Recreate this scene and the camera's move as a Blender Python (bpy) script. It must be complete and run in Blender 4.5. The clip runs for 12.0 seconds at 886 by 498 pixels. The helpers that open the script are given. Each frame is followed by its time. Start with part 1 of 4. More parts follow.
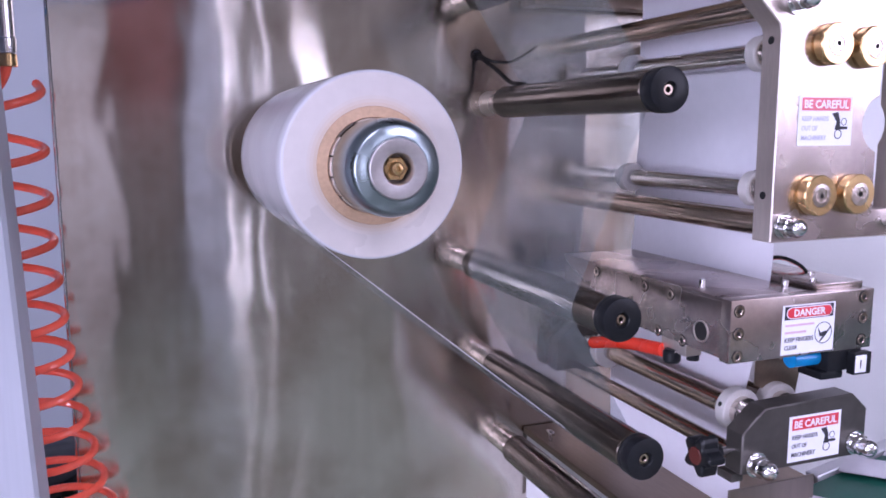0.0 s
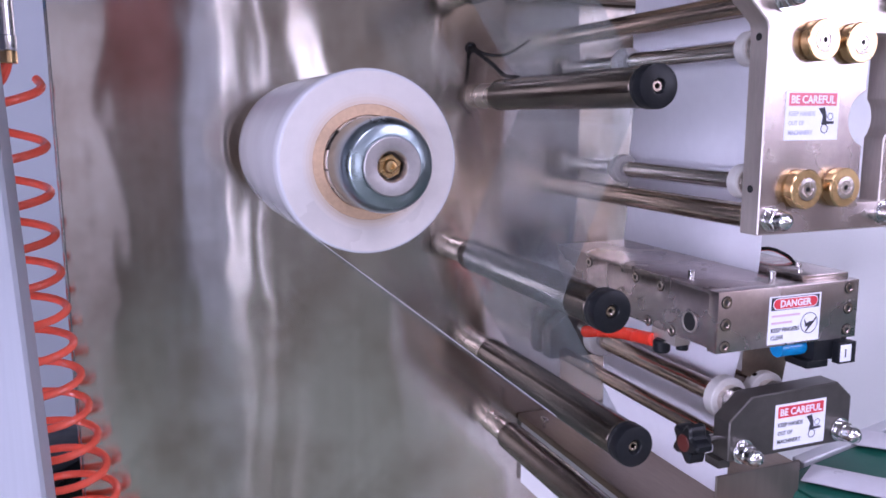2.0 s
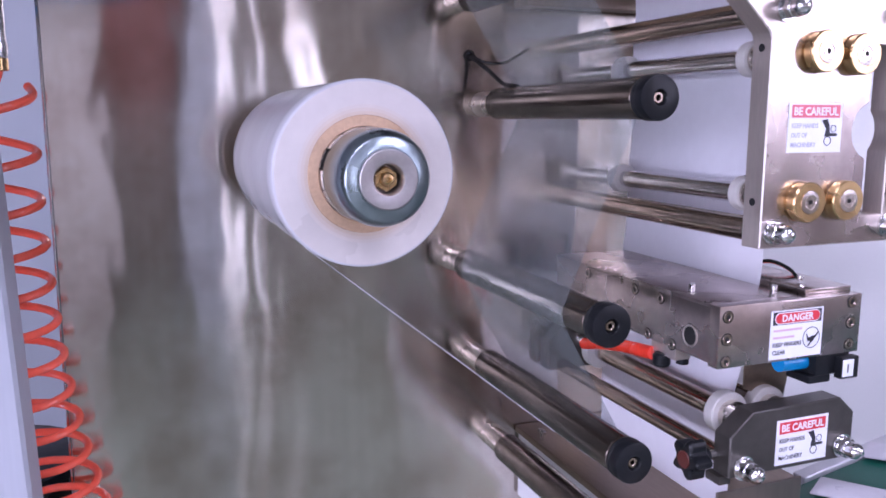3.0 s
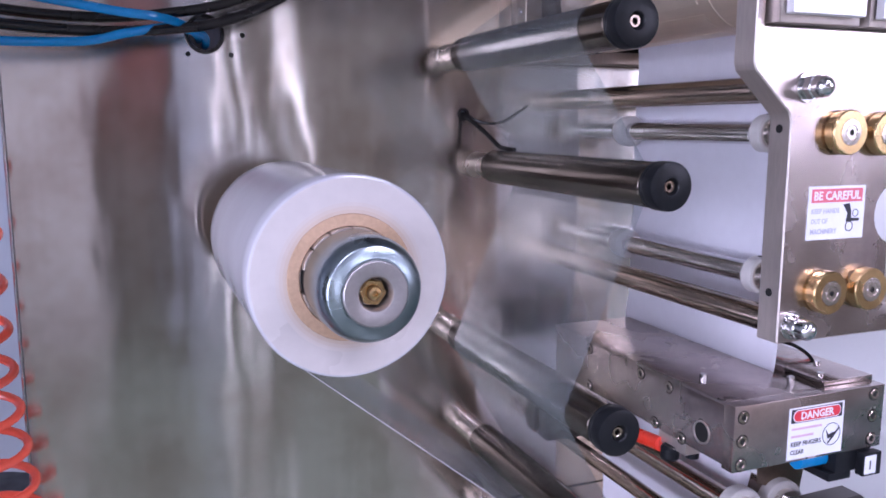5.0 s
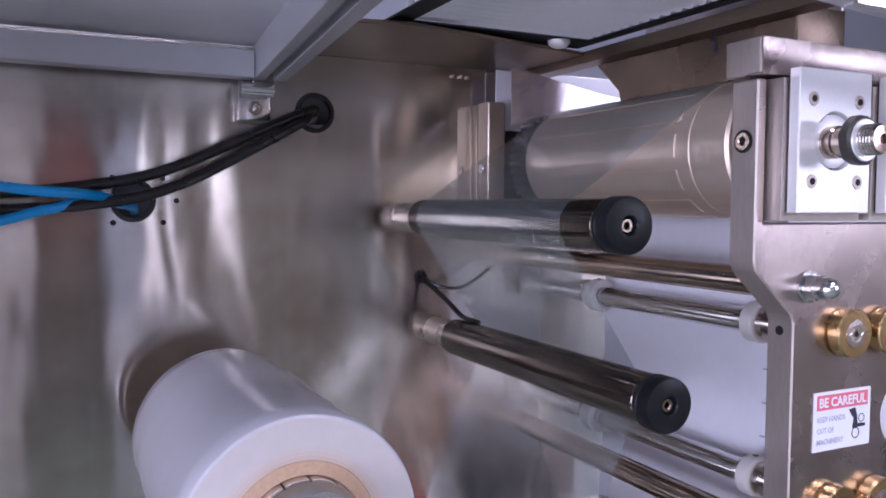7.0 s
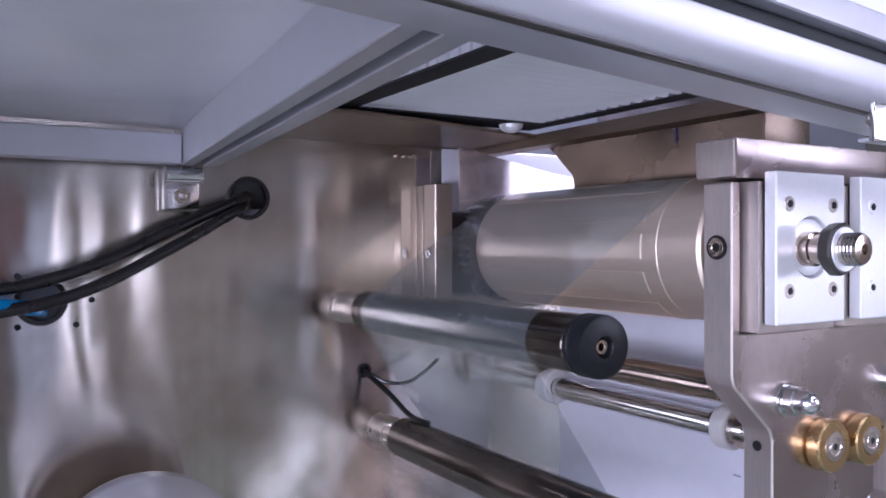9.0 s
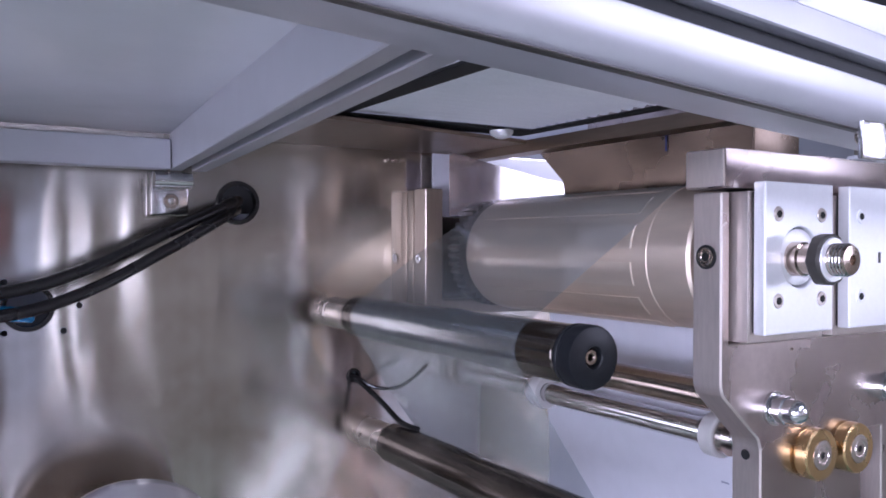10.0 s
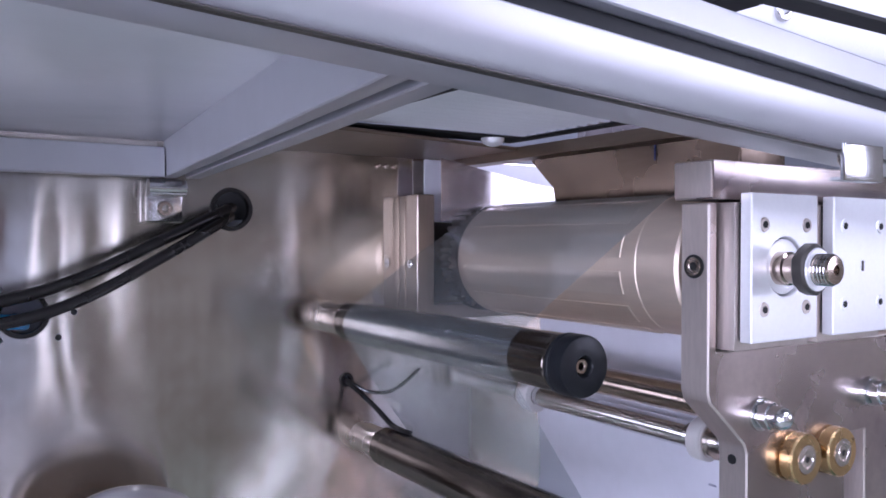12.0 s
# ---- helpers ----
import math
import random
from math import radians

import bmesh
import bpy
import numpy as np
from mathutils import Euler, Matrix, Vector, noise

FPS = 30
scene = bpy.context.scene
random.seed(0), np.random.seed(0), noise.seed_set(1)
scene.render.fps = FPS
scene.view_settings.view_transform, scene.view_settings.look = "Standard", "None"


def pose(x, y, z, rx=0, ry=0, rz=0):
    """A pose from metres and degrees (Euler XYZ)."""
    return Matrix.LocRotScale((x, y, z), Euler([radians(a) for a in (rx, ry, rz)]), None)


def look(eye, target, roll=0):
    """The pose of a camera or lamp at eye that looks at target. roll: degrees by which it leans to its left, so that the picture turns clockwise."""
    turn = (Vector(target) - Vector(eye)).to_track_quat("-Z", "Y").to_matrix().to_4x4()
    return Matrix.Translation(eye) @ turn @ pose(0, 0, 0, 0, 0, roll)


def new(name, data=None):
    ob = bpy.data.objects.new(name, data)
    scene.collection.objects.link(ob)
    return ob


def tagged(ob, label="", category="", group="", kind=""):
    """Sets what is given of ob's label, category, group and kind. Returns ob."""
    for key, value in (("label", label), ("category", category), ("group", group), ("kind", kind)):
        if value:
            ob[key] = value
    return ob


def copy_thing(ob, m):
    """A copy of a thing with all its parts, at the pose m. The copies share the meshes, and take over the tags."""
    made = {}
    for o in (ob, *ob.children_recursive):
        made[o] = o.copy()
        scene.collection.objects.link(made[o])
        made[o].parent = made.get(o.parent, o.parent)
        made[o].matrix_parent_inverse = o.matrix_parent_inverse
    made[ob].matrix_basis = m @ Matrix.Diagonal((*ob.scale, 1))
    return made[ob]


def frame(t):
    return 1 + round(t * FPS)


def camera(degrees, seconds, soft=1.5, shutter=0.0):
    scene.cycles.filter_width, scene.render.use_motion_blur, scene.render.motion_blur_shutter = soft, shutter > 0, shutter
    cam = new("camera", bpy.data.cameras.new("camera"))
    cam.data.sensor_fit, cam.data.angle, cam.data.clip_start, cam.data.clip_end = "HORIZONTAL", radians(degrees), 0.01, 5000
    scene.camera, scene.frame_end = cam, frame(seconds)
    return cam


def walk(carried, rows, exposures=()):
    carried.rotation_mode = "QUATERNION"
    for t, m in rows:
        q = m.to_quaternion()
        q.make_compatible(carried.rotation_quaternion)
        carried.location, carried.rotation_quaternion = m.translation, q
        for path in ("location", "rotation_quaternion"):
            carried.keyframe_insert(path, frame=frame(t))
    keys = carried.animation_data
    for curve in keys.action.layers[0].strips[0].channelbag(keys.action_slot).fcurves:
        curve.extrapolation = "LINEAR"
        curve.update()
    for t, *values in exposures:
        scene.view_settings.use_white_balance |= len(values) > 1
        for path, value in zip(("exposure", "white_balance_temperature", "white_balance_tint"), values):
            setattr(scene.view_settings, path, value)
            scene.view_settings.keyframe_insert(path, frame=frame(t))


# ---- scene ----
cam = camera(57.5, 12.0, soft=1.7)
PATH = [
    (0, (0.067, -0.149, 1.378), (0.768, 1.702, 1.089), -0.1),
    (0.5, (0.07, -0.17, 1.373), (0.772, 1.678, 1.071), -0.1),
    (1, (0.067, -0.176, 1.379), (0.77, 1.67, 1.065), -0.1),
    (1.5, (0.063, -0.171, 1.386), (0.774, 1.671, 1.063), -0.2),
    (2, (0.066, -0.162, 1.387), (0.768, 1.682, 1.06), -0.2),
    (2.5, (0.067, -0.157, 1.389), (0.773, 1.687, 1.069), -0.0),
    (4.5, (0.087, -0.117, 1.427), (0.801, 1.723, 1.107), 0.1),
    (5, (0.091, -0.097, 1.45), (0.817, 1.741, 1.144), 0.1),
    (5.5, (0.1, -0.071, 1.472), (0.832, 1.772, 1.213), 0.2),
    (6, (0.105, -0.058, 1.493), (0.878, 1.776, 1.289), 0.3),
    (6.5, (0.108, -0.043, 1.513), (0.932, 1.773, 1.356), 0.3),
    (7, (0.105, -0.013, 1.527), (0.981, 1.781, 1.42), 0.3),
    (7.5, (0.11, 0.004, 1.541), (1.03, 1.778, 1.466), 0.3),
    (7.7, (0.114, 0.003, 1.544), (1.04, 1.775, 1.489), 0.5),
    (9.3, (0.114, 0.042, 1.575), (1.158, 1.747, 1.567), -0.1),
    (9.5, (0.113, 0.039, 1.577), (1.157, 1.745, 1.563), 0.1),
    (10, (0.115, 0.039, 1.576), (1.168, 1.74, 1.561), 0.1),
    (10.5, (0.113, 0.04, 1.575), (1.171, 1.737, 1.558), 0.1),
    (11, (0.112, 0.037, 1.577), (1.179, 1.728, 1.556), 0.1),
    (11.5, (0.109, 0.035, 1.582), (1.18, 1.724, 1.561), 0.1),
    (12, (0.109, 0.034, 1.584), (1.185, 1.72, 1.56), 0.1),
]
walk(cam, [(t, look(eye, target, roll)) for t, eye, target, roll in PATH],
     [(0, 0.0, 6150, 12), (4.5, 0.03, 6100, 9), (6, -0.08, 6080, 7), (7.5, -0.25, 6250, 6), (9.5, 0.11, 5980, 3), (12, 0.10, 5980, 3)])

# ---- world and light ----
world = bpy.data.worlds.new("hall_air")
scene.world = world
world.use_nodes = True
world.node_tree.nodes["Background"].inputs[0].default_value = (0.82, 0.74, 1.0, 1)
world.node_tree.nodes["Background"].inputs[1].default_value = 0.12


def area_lamp(name, eye, target, sx, sy, watts, colour=(0.94, 0.88, 1.21)):
    d = bpy.data.lights.new(name, "AREA")
    d.shape, d.size, d.size_y, d.energy, d.color = "RECTANGLE", sx, sy, watts, colour
    ob = new(name, d)
    ob.matrix_world = look(eye, target)
    return ob


# Ceiling lamps are assumed and out of view, added as fill light.
LAMPS = [(-0.9, -0.9), (1.3, -1.3), (0.2, -2.9), (2.9, -3.6)]
for lx, ly in LAMPS:
    area_lamp("ceiling_fill_light", (lx, ly, 3.13), (lx, ly, 0), 1.2, 0.3, 31)
area_lamp("window_daylight", (3.9, -3.05, 2.15), (0.4, 0.2, 1.3), 2.2, 1.2, 15, (0.90, 0.86, 1.22))
# West fill, added to brighten the film and the hood's underside.
area_lamp("window_daylight", (-3.4, -1.4, 1.35), (0.4, 0.3, 1.4), 2.4, 1.7, 104, (0.90, 0.86, 1.22))


# ---- materials ----
def rgb(hexa):
    v = [int(hexa[i:i + 2], 16) / 255 for i in (0, 2, 4)]
    return tuple(c / 12.92 if c < 0.04045 else ((c + 0.055) / 1.055) ** 2.4 for c in v)


def mat(name, colour, rough=0.5, metal=0.0, vary=0.12, grain=(60, 60, 60), bump=0.0, coarse=7.0, rough_vary=0.08,
        aniso=0.0, wave=0.0, wave_scale=6.0, spec=0.5, stains=None, emit=0.0, round_axis=False):
    """Principled material with fine grain and broad wear, in object metres."""
    m = bpy.data.materials.new(name)
    m.use_nodes = True
    nt = m.node_tree
    N, L = nt.nodes, nt.links
    b = N["Principled BSDF"]
    geo = N.new("ShaderNodeNewGeometry")
    mp = N.new("ShaderNodeMapping")
    mp.inputs["Scale"].default_value = grain
    L.new(geo.outputs["Position"], mp.inputs["Vector"])
    fine = N.new("ShaderNodeTexNoise")
    fine.inputs["Scale"].default_value = 1.0
    fine.inputs["Detail"].default_value = 3
    L.new(mp.outputs[0], fine.inputs["Vector"])
    big = N.new("ShaderNodeTexNoise")
    big.inputs["Scale"].default_value = coarse
    big.inputs["Detail"].default_value = 5
    L.new(geo.outputs["Position"], big.inputs["Vector"])
    add = N.new("ShaderNodeMath")
    add.operation = "ADD"
    L.new(fine.outputs[0], add.inputs[0])
    L.new(big.outputs[0], add.inputs[1])
    ramp = N.new("ShaderNodeMapRange")
    ramp.inputs[1].default_value, ramp.inputs[2].default_value = 0.6, 1.4
    L.new(add.outputs[0], ramp.inputs[0])
    mix = N.new("ShaderNodeMix")
    mix.data_type = "RGBA"
    mix.inputs[6].default_value = (*[c * (1 - vary) for c in colour], 1)
    mix.inputs[7].default_value = (*[min(1, c * (1 + vary)) for c in colour], 1)
    L.new(ramp.outputs[0], mix.inputs[0])
    out = mix.outputs[2]
    if stains:
        sn = N.new("ShaderNodeTexNoise")
        sn.inputs["Scale"].default_value = stains[1]
        sn.inputs["Detail"].default_value = 6
        sn.inputs["Roughness"].default_value = 0.65
        L.new(geo.outputs["Position"], sn.inputs["Vector"])
        sr = N.new("ShaderNodeMapRange")
        sr.inputs[1].default_value, sr.inputs[2].default_value = stains[2] - 0.06, stains[2] + 0.22
        sr.inputs[4].default_value = stains[3]
        L.new(sn.outputs[0], sr.inputs[0])
        sm = N.new("ShaderNodeMix")
        sm.data_type = "RGBA"
        sm.inputs[7].default_value = (*stains[0], 1)
        L.new(sr.outputs[0], sm.inputs[0])
        L.new(out, sm.inputs[6])
        out = sm.outputs[2]
    L.new(out, b.inputs["Base Color"])
    rr = N.new("ShaderNodeMapRange")
    rr.inputs[1].default_value, rr.inputs[2].default_value = 0.3, 0.7
    rr.inputs[3].default_value, rr.inputs[4].default_value = max(0.03, rough - rough_vary), rough + rough_vary
    L.new(big.outputs[0], rr.inputs[0])
    L.new(rr.outputs[0], b.inputs["Roughness"])
    b.inputs["Metallic"].default_value = metal
    b.inputs["Specular IOR Level"].default_value = spec
    nrm = None
    if wave:
        wn = N.new("ShaderNodeTexNoise")
        wn.inputs["Scale"].default_value = wave_scale
        wn.inputs["Detail"].default_value = 1
        wm, rmp = N.new("ShaderNodeMapping"), N.new("ShaderNodeMapping")
        wm.inputs["Scale"].default_value, rmp.inputs["Scale"].default_value = (1, 1, 0.6), (1, 1, 0.38)
        L.new(geo.outputs["Position"], wm.inputs["Vector"])
        L.new(geo.outputs["Position"], rmp.inputs["Vector"])
        L.new(wm.outputs[0], wn.inputs["Vector"])
        wb = N.new("ShaderNodeBump")
        wb.inputs["Strength"].default_value, wb.inputs["Distance"].default_value = 1.0, wave
        L.new(wn.outputs[0], wb.inputs["Height"])
        rn = N.new("ShaderNodeTexNoise")
        rn.inputs["Scale"].default_value = wave_scale * 4.4
        rn.inputs["Detail"].default_value = 2
        L.new(rmp.outputs[0], rn.inputs["Vector"])
        rb = N.new("ShaderNodeBump")
        rb.inputs["Strength"].default_value, rb.inputs["Distance"].default_value = 1.0, wave * 0.09
        L.new(rn.outputs[0], rb.inputs["Height"])
        L.new(wb.outputs[0], rb.inputs["Normal"])
        nrm = rb.outputs[0]
    if bump:
        fb = N.new("ShaderNodeBump")
        fb.inputs["Strength"].default_value, fb.inputs["Distance"].default_value = 1.0, bump
        L.new(fine.outputs[0], fb.inputs["Height"])
        if nrm:
            L.new(nrm, fb.inputs["Normal"])
        nrm = fb.outputs[0]
    if nrm:
        L.new(nrm, b.inputs["Normal"])
    if aniso:
        tg = N.new("ShaderNodeTangent")
        if round_axis:
            tg.direction_type, tg.axis = "RADIAL", "Y"
        else:
            tg.direction_type, tg.uv_map = "UV_MAP", "brush"
        L.new(tg.outputs[0], b.inputs["Tangent"])
        b.inputs["Anisotropic"].default_value = aniso
    if emit:
        b.inputs["Emission Color"].default_value = (*colour, 1)
        b.inputs["Emission Strength"].default_value = emit
    return m


STEEL = (0.60, 0.575, 0.55)
M_PANEL = mat("brushed_stainless_sheet", (0.66, 0.625, 0.575), 0.138, 1, 0.07, (160, 30, 2), 0.0, 3.5, 0.03, 1.0, 0.0085, 3.2,
              stains=((0.30, 0.225, 0.17), 9.0, 0.475, 0.62))
M_PLATE = mat("brushed_steel_plate", (0.52, 0.45, 0.42), 0.26, 1, 0.10, (140, 140, 140), 0.00002, 14, 0.07,
              stains=((0.33, 0.27, 0.27), 16.0, 0.49, 0.75))
M_BROWNST = mat("dull_brown_steel", (0.25, 0.195, 0.15), 0.33, 1, 0.12, (300, 40, 300), 0.00005, 9, 0.06)
M_CHUTE = mat("brown_chute_steel", (0.15, 0.115, 0.09), 0.26, 1, 0.14, (300, 40, 300), 0.00005, 9, 0.08)
M_BACKPL = mat("brown_bearing_steel", (0.42, 0.345, 0.285), 0.42, 0.85, 0.12, (300, 300, 40), 0.00005, 12, 0.06)
M_EDGE = mat("milled_steel", (0.64, 0.575, 0.53), 0.50, 1, 0.10, (80, 600, 80), 0.00004, 12)
M_ROD = mat("ground_steel_rod", (0.47, 0.385, 0.325), 0.18, 1, 0.08, (60, 700, 60), 0.00003, 10, 0.05)
M_CHROME = mat("bright_chromed_steel", (0.70, 0.69, 0.69), 0.17, 1, 0.04, (90, 90, 90), 0, 10, 0.04)
M_FLANGE = mat("turned_steel_collar", (0.66, 0.60, 0.55), 0.25, 1, 0.08, (60, 900, 60), 0.00005, 10)
M_TUBE = mat("dark_anodised_tube", (0.135, 0.116, 0.100), 0.17, 0.95, 0.20, (30, 900, 30), 0.00004, 14, 0.07)
M_CAP = mat("black_plastic_cap", (0.010, 0.011, 0.013), 0.36, 0, 0.25, (300, 300, 300), 0.00004, 30, 0.08, spec=0.2)
M_BLACK = mat("black_rubber", (0.010, 0.009, 0.009), 0.24, 0, 0.25, (200, 200, 200), 0.00005, 20, 0.1)
M_HOLE = mat("bore_shadow_black", (0.008, 0.008, 0.008), 0.7, 0, 0.2)
M_CHUCK = mat("zinc_plated_chuck", (0.27, 0.32, 0.34), 0.30, 1, 0.12, (120, 120, 120), 0.00003, 16, 0.06, aniso=0.6, round_axis=True)
M_CHUCKFACE = mat("turned_chuck_face", (0.42, 0.40, 0.40), 0.50, 1, 0.10, (300, 300, 300), 0.00005, 16)
M_SLEEVE = mat("satin_expanding_sleeve", (0.66, 0.59, 0.54), 0.42, 0.9, 0.08, (200, 200, 200), 0.00003, 16, 0.05)
M_BRASS = mat("yellow_brass", (0.66, 0.46, 0.23), 0.27, 1, 0.14, (200, 200, 200), 0.00003, 20, 0.07)
M_ALU = mat("satin_aluminium", (0.94, 0.94, 0.95), 0.36, 0.45, 0.03, (400, 400, 400), 0.00003, 10, 0.05)
M_NYLON = mat("white_nylon", (0.58, 0.555, 0.53), 0.45, 0, 0.08, (120, 120, 120), 0.00004, 25)
M_ROLLSIDE = mat("wound_film_flank", (0.55, 0.545, 0.585), 0.16, 0, 0.05, (40, 900, 40), 0.00001, 14, 0.05, spec=1.0)
M_ROLLFACE = mat("wound_film_end", (0.56, 0.52, 0.505), 0.30, 0, 0.05, (120, 120, 120), 0.00004, 12, 0.05, aniso=0.6, round_axis=True, spec=0.6)
# Three ever browner tints paint the core's glow through the film.
M_WINDINGS = [mat("core_glow_winding", c, 0.32, 0, 0.05, (120, 120, 120), 0.00004, 12, 0.05, aniso=0.8, round_axis=True, spec=0.8)
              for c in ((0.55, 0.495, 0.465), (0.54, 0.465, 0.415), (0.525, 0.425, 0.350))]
M_CARD = mat("brown_cardboard_core", (0.47, 0.32, 0.21), 0.75, 0, 0.16, (400, 400, 400), 0.0001, 30)
M_WEB = mat("white_paper_web", (0.83, 0.82, 0.88), 0.50, 0, 0.03, (90, 90, 90), 0.00003, 8)
M_WHITE = mat("white_powder_coat", (0.80, 0.80, 0.83), 0.38, 0, 0.03, (700, 700, 700), 0.00005, 4, 0.05)
M_SHEET = mat("glossy_white_sheet", (0.80, 0.80, 0.83), 0.22, 0, 0.03, (40, 40, 40), 0.00003, 4, 0.05)
M_GUIDE = mat("dull_guide_steel", (0.24, 0.205, 0.18), 0.36, 0.9, 0.08, (200, 200, 30), 0.00004, 8)
M_PALE = mat("pale_grey_paint", (0.40, 0.42, 0.48), 0.5, 0, 0.06, (400, 400, 400), 0.00004, 3)
M_POST = mat("grey_painted_post", (0.38, 0.395, 0.45), 0.45, 0, 0.06, (300, 300, 6), 0.00004, 3)
M_ALUP = mat("anodised_profile", (0.50, 0.50, 0.53), 0.33, 0.5, 0.05, (50, 50, 50), 0.00003, 6, 0.05)
M_DARKPL = mat("blackened_steel_plate", (0.085, 0.078, 0.072), 0.40, 0.6, 0.16, (120, 120, 120), 0.00005, 16, 0.08)
M_RED = mat("red_lever_grip", (0.72, 0.035, 0.015), 0.28, 0, 0.12, (90, 90, 90), 0.00003, 20)
M_COIL = mat("red_polyurethane_hose", (0.93, 0.125, 0.075), 0.20, 0, 0.10, (120, 120, 120), 0.00002, 20, 0.05)
M_BLUE = mat("blue_polyurethane_tube", (0.01, 0.26, 0.60), 0.24, 0, 0.12, (120, 120, 120), 0.00002, 20, 0.05)
M_PEN = mat("blue_pen_ink", (0.015, 0.03, 0.16), 0.4, 0, 0.1)
M_BELT = mat("green_conveyor_belt", (0.008, 0.080, 0.055), 0.42, 0, 0.15, (500, 500, 500), 0.00008, 20)
M_FLOOR = mat("green_epoxy_floor", (0.165, 0.205, 0.16), 0.07, 0, 0.12, (30, 30, 30), 0, 2, 0.03, spec=1.0, stains=((0.30, 0.28, 0.25), 2.0, 0.46, 0.45))
M_WALL = mat("painted_hall_wall", (0.24, 0.222, 0.19), 0.7, 0, 0.06, (60, 60, 60), 0.0002, 1.5)
M_CEIL = mat("grey_hall_ceiling", (0.24, 0.24, 0.25), 0.8, 0, 0.06, (20, 20, 20), 0, 1.5)
M_REDWALL = mat("dull_red_reflector_paint", (0.30, 0.11, 0.10), 0.5, 0, 0.10, (40, 40, 40), 0, 2)
M_CREAM = mat("tan_paint", (0.60, 0.475, 0.37), 0.55, 0, 0.08, (20, 20, 3), 0, 1.5)
M_INSET = mat("dull_red_inset", (0.10, 0.016, 0.012), 0.45, 0, 0.15)
M_BROWN = mat("brown_board", (0.52, 0.485, 0.475), 0.5, 0, 0.15, (30, 30, 4), 0, 2)
M_GLOW = mat("lamp_diffuser", (0.86, 0.80, 1.0), 0.5, 0, 0.0, emit=6.0)
M_SKYPANE = mat("daylight_backdrop", (0.84, 0.79, 1.0), 0.5, 0, 0.0, emit=5.0)
M_LABEL = mat("white_vinyl_label", (0.78, 0.79, 0.86), 0.42, 0, 0.03, (200, 200, 200), 0, 30)
M_INKRED = mat("red_label_print", (0.62, 0.035, 0.055), 0.42, 0, 0.08, (300, 300, 300), 0, 40)
# Red paled towards pink, putting the upper sticker's glare into the ink.
M_INKGLARE = mat("glare_paled_red_print", (0.68, 0.15, 0.20), 0.42, 0, 0.08, (300, 300, 300), 0, 40)
M_INKBLK = mat("black_label_print", (0.025, 0.025, 0.035), 0.5, 0, 0.1)
M_INKGREY = mat("grey_label_print", (0.42, 0.42, 0.52), 0.5, 0, 0.1)
M_INKPINK = mat("faded_red_print", (0.62, 0.42, 0.52), 0.5, 0, 0.1)
M_SACHET = mat("sachet_foil_paper", (0.50, 0.485, 0.53), 0.34, 0, 0.05, (150, 150, 150), 0.0001, 30)
M_DRUM = mat("satin_sealing_drum", (0.86, 0.72, 0.59), 0.46, 0.85, 0.06, (200, 40, 200), 0.00004, 10, 0.05)
M_RECESS = mat("polished_recess", (0.89, 0.76, 0.63), 0.38, 0.85, 0.06, (200, 40, 200), 0.00003, 14, 0.05)
M_GUARD = mat("wavy_pale_guard", (0.62, 0.56, 0.58), 0.20, 0.75, 0.10, (80, 80, 80), 0, 12, 0.08, wave=0.010, wave_scale=9.0)


def film_material(name, haze, gloss, tint, rough):
    m = bpy.data.materials.new(name)
    m.use_nodes = True
    N, L = m.node_tree.nodes, m.node_tree.links
    N.remove(N["Principled BSDF"])
    tr, gl, df = N.new("ShaderNodeBsdfTransparent"), N.new("ShaderNodeBsdfGlossy"), N.new("ShaderNodeBsdfDiffuse")
    tr.inputs[0].default_value = (*tint, 1)
    gl.inputs["Roughness"].default_value = rough
    df.inputs[0].default_value = (0.62, 0.75, 0.83, 1)
    tl, dm = N.new("ShaderNodeBsdfTranslucent"), N.new("ShaderNodeMixShader")
    tl.inputs[0].default_value = (0.62, 0.75, 0.83, 1)
    L.new(df.outputs[0], dm.inputs[1])
    L.new(tl.outputs[0], dm.inputs[2])
    geo, ns, bp = N.new("ShaderNodeNewGeometry"), N.new("ShaderNodeTexNoise"), N.new("ShaderNodeBump")
    ns.inputs["Scale"].default_value, ns.inputs["Detail"].default_value = 7, 1
    bp.inputs["Strength"].default_value, bp.inputs["Distance"].default_value = 1.0, 0.0012
    L.new(geo.outputs["Position"], ns.inputs["Vector"])
    L.new(ns.outputs[0], bp.inputs["Height"])
    L.new(bp.outputs[0], gl.inputs["Normal"])
    rm = N.new("ShaderNodeMapRange")
    rm.inputs[1].default_value, rm.inputs[2].default_value = 0.3, 0.7
    rm.inputs[3].default_value, rm.inputs[4].default_value = haze * 0.7, haze * 1.3
    L.new(ns.outputs[0], rm.inputs[0])
    m1, m2, lw, fr = N.new("ShaderNodeMixShader"), N.new("ShaderNodeMixShader"), N.new("ShaderNodeLayerWeight"), N.new("ShaderNodeMapRange")
    lw.inputs[0].default_value = 0.35
    fr.inputs[3].default_value, fr.inputs[4].default_value = gloss, 0.50
    L.new(lw.outputs["Facing"], fr.inputs[0])
    L.new(rm.outputs[0], m1.inputs[0])
    L.new(tr.outputs[0], m1.inputs[1])
    L.new(dm.outputs[0], m1.inputs[2])
    L.new(fr.outputs[0], m2.inputs[0])
    L.new(m1.outputs[0], m2.inputs[1])
    L.new(gl.outputs[0], m2.inputs[2])
    L.new(m2.outputs[0], N["Material Output"].inputs[0])
    return m


M_FILM = film_material("clear_wrapping_film", 0.15, 0.11, (0.92, 0.96, 0.98), 0.15)


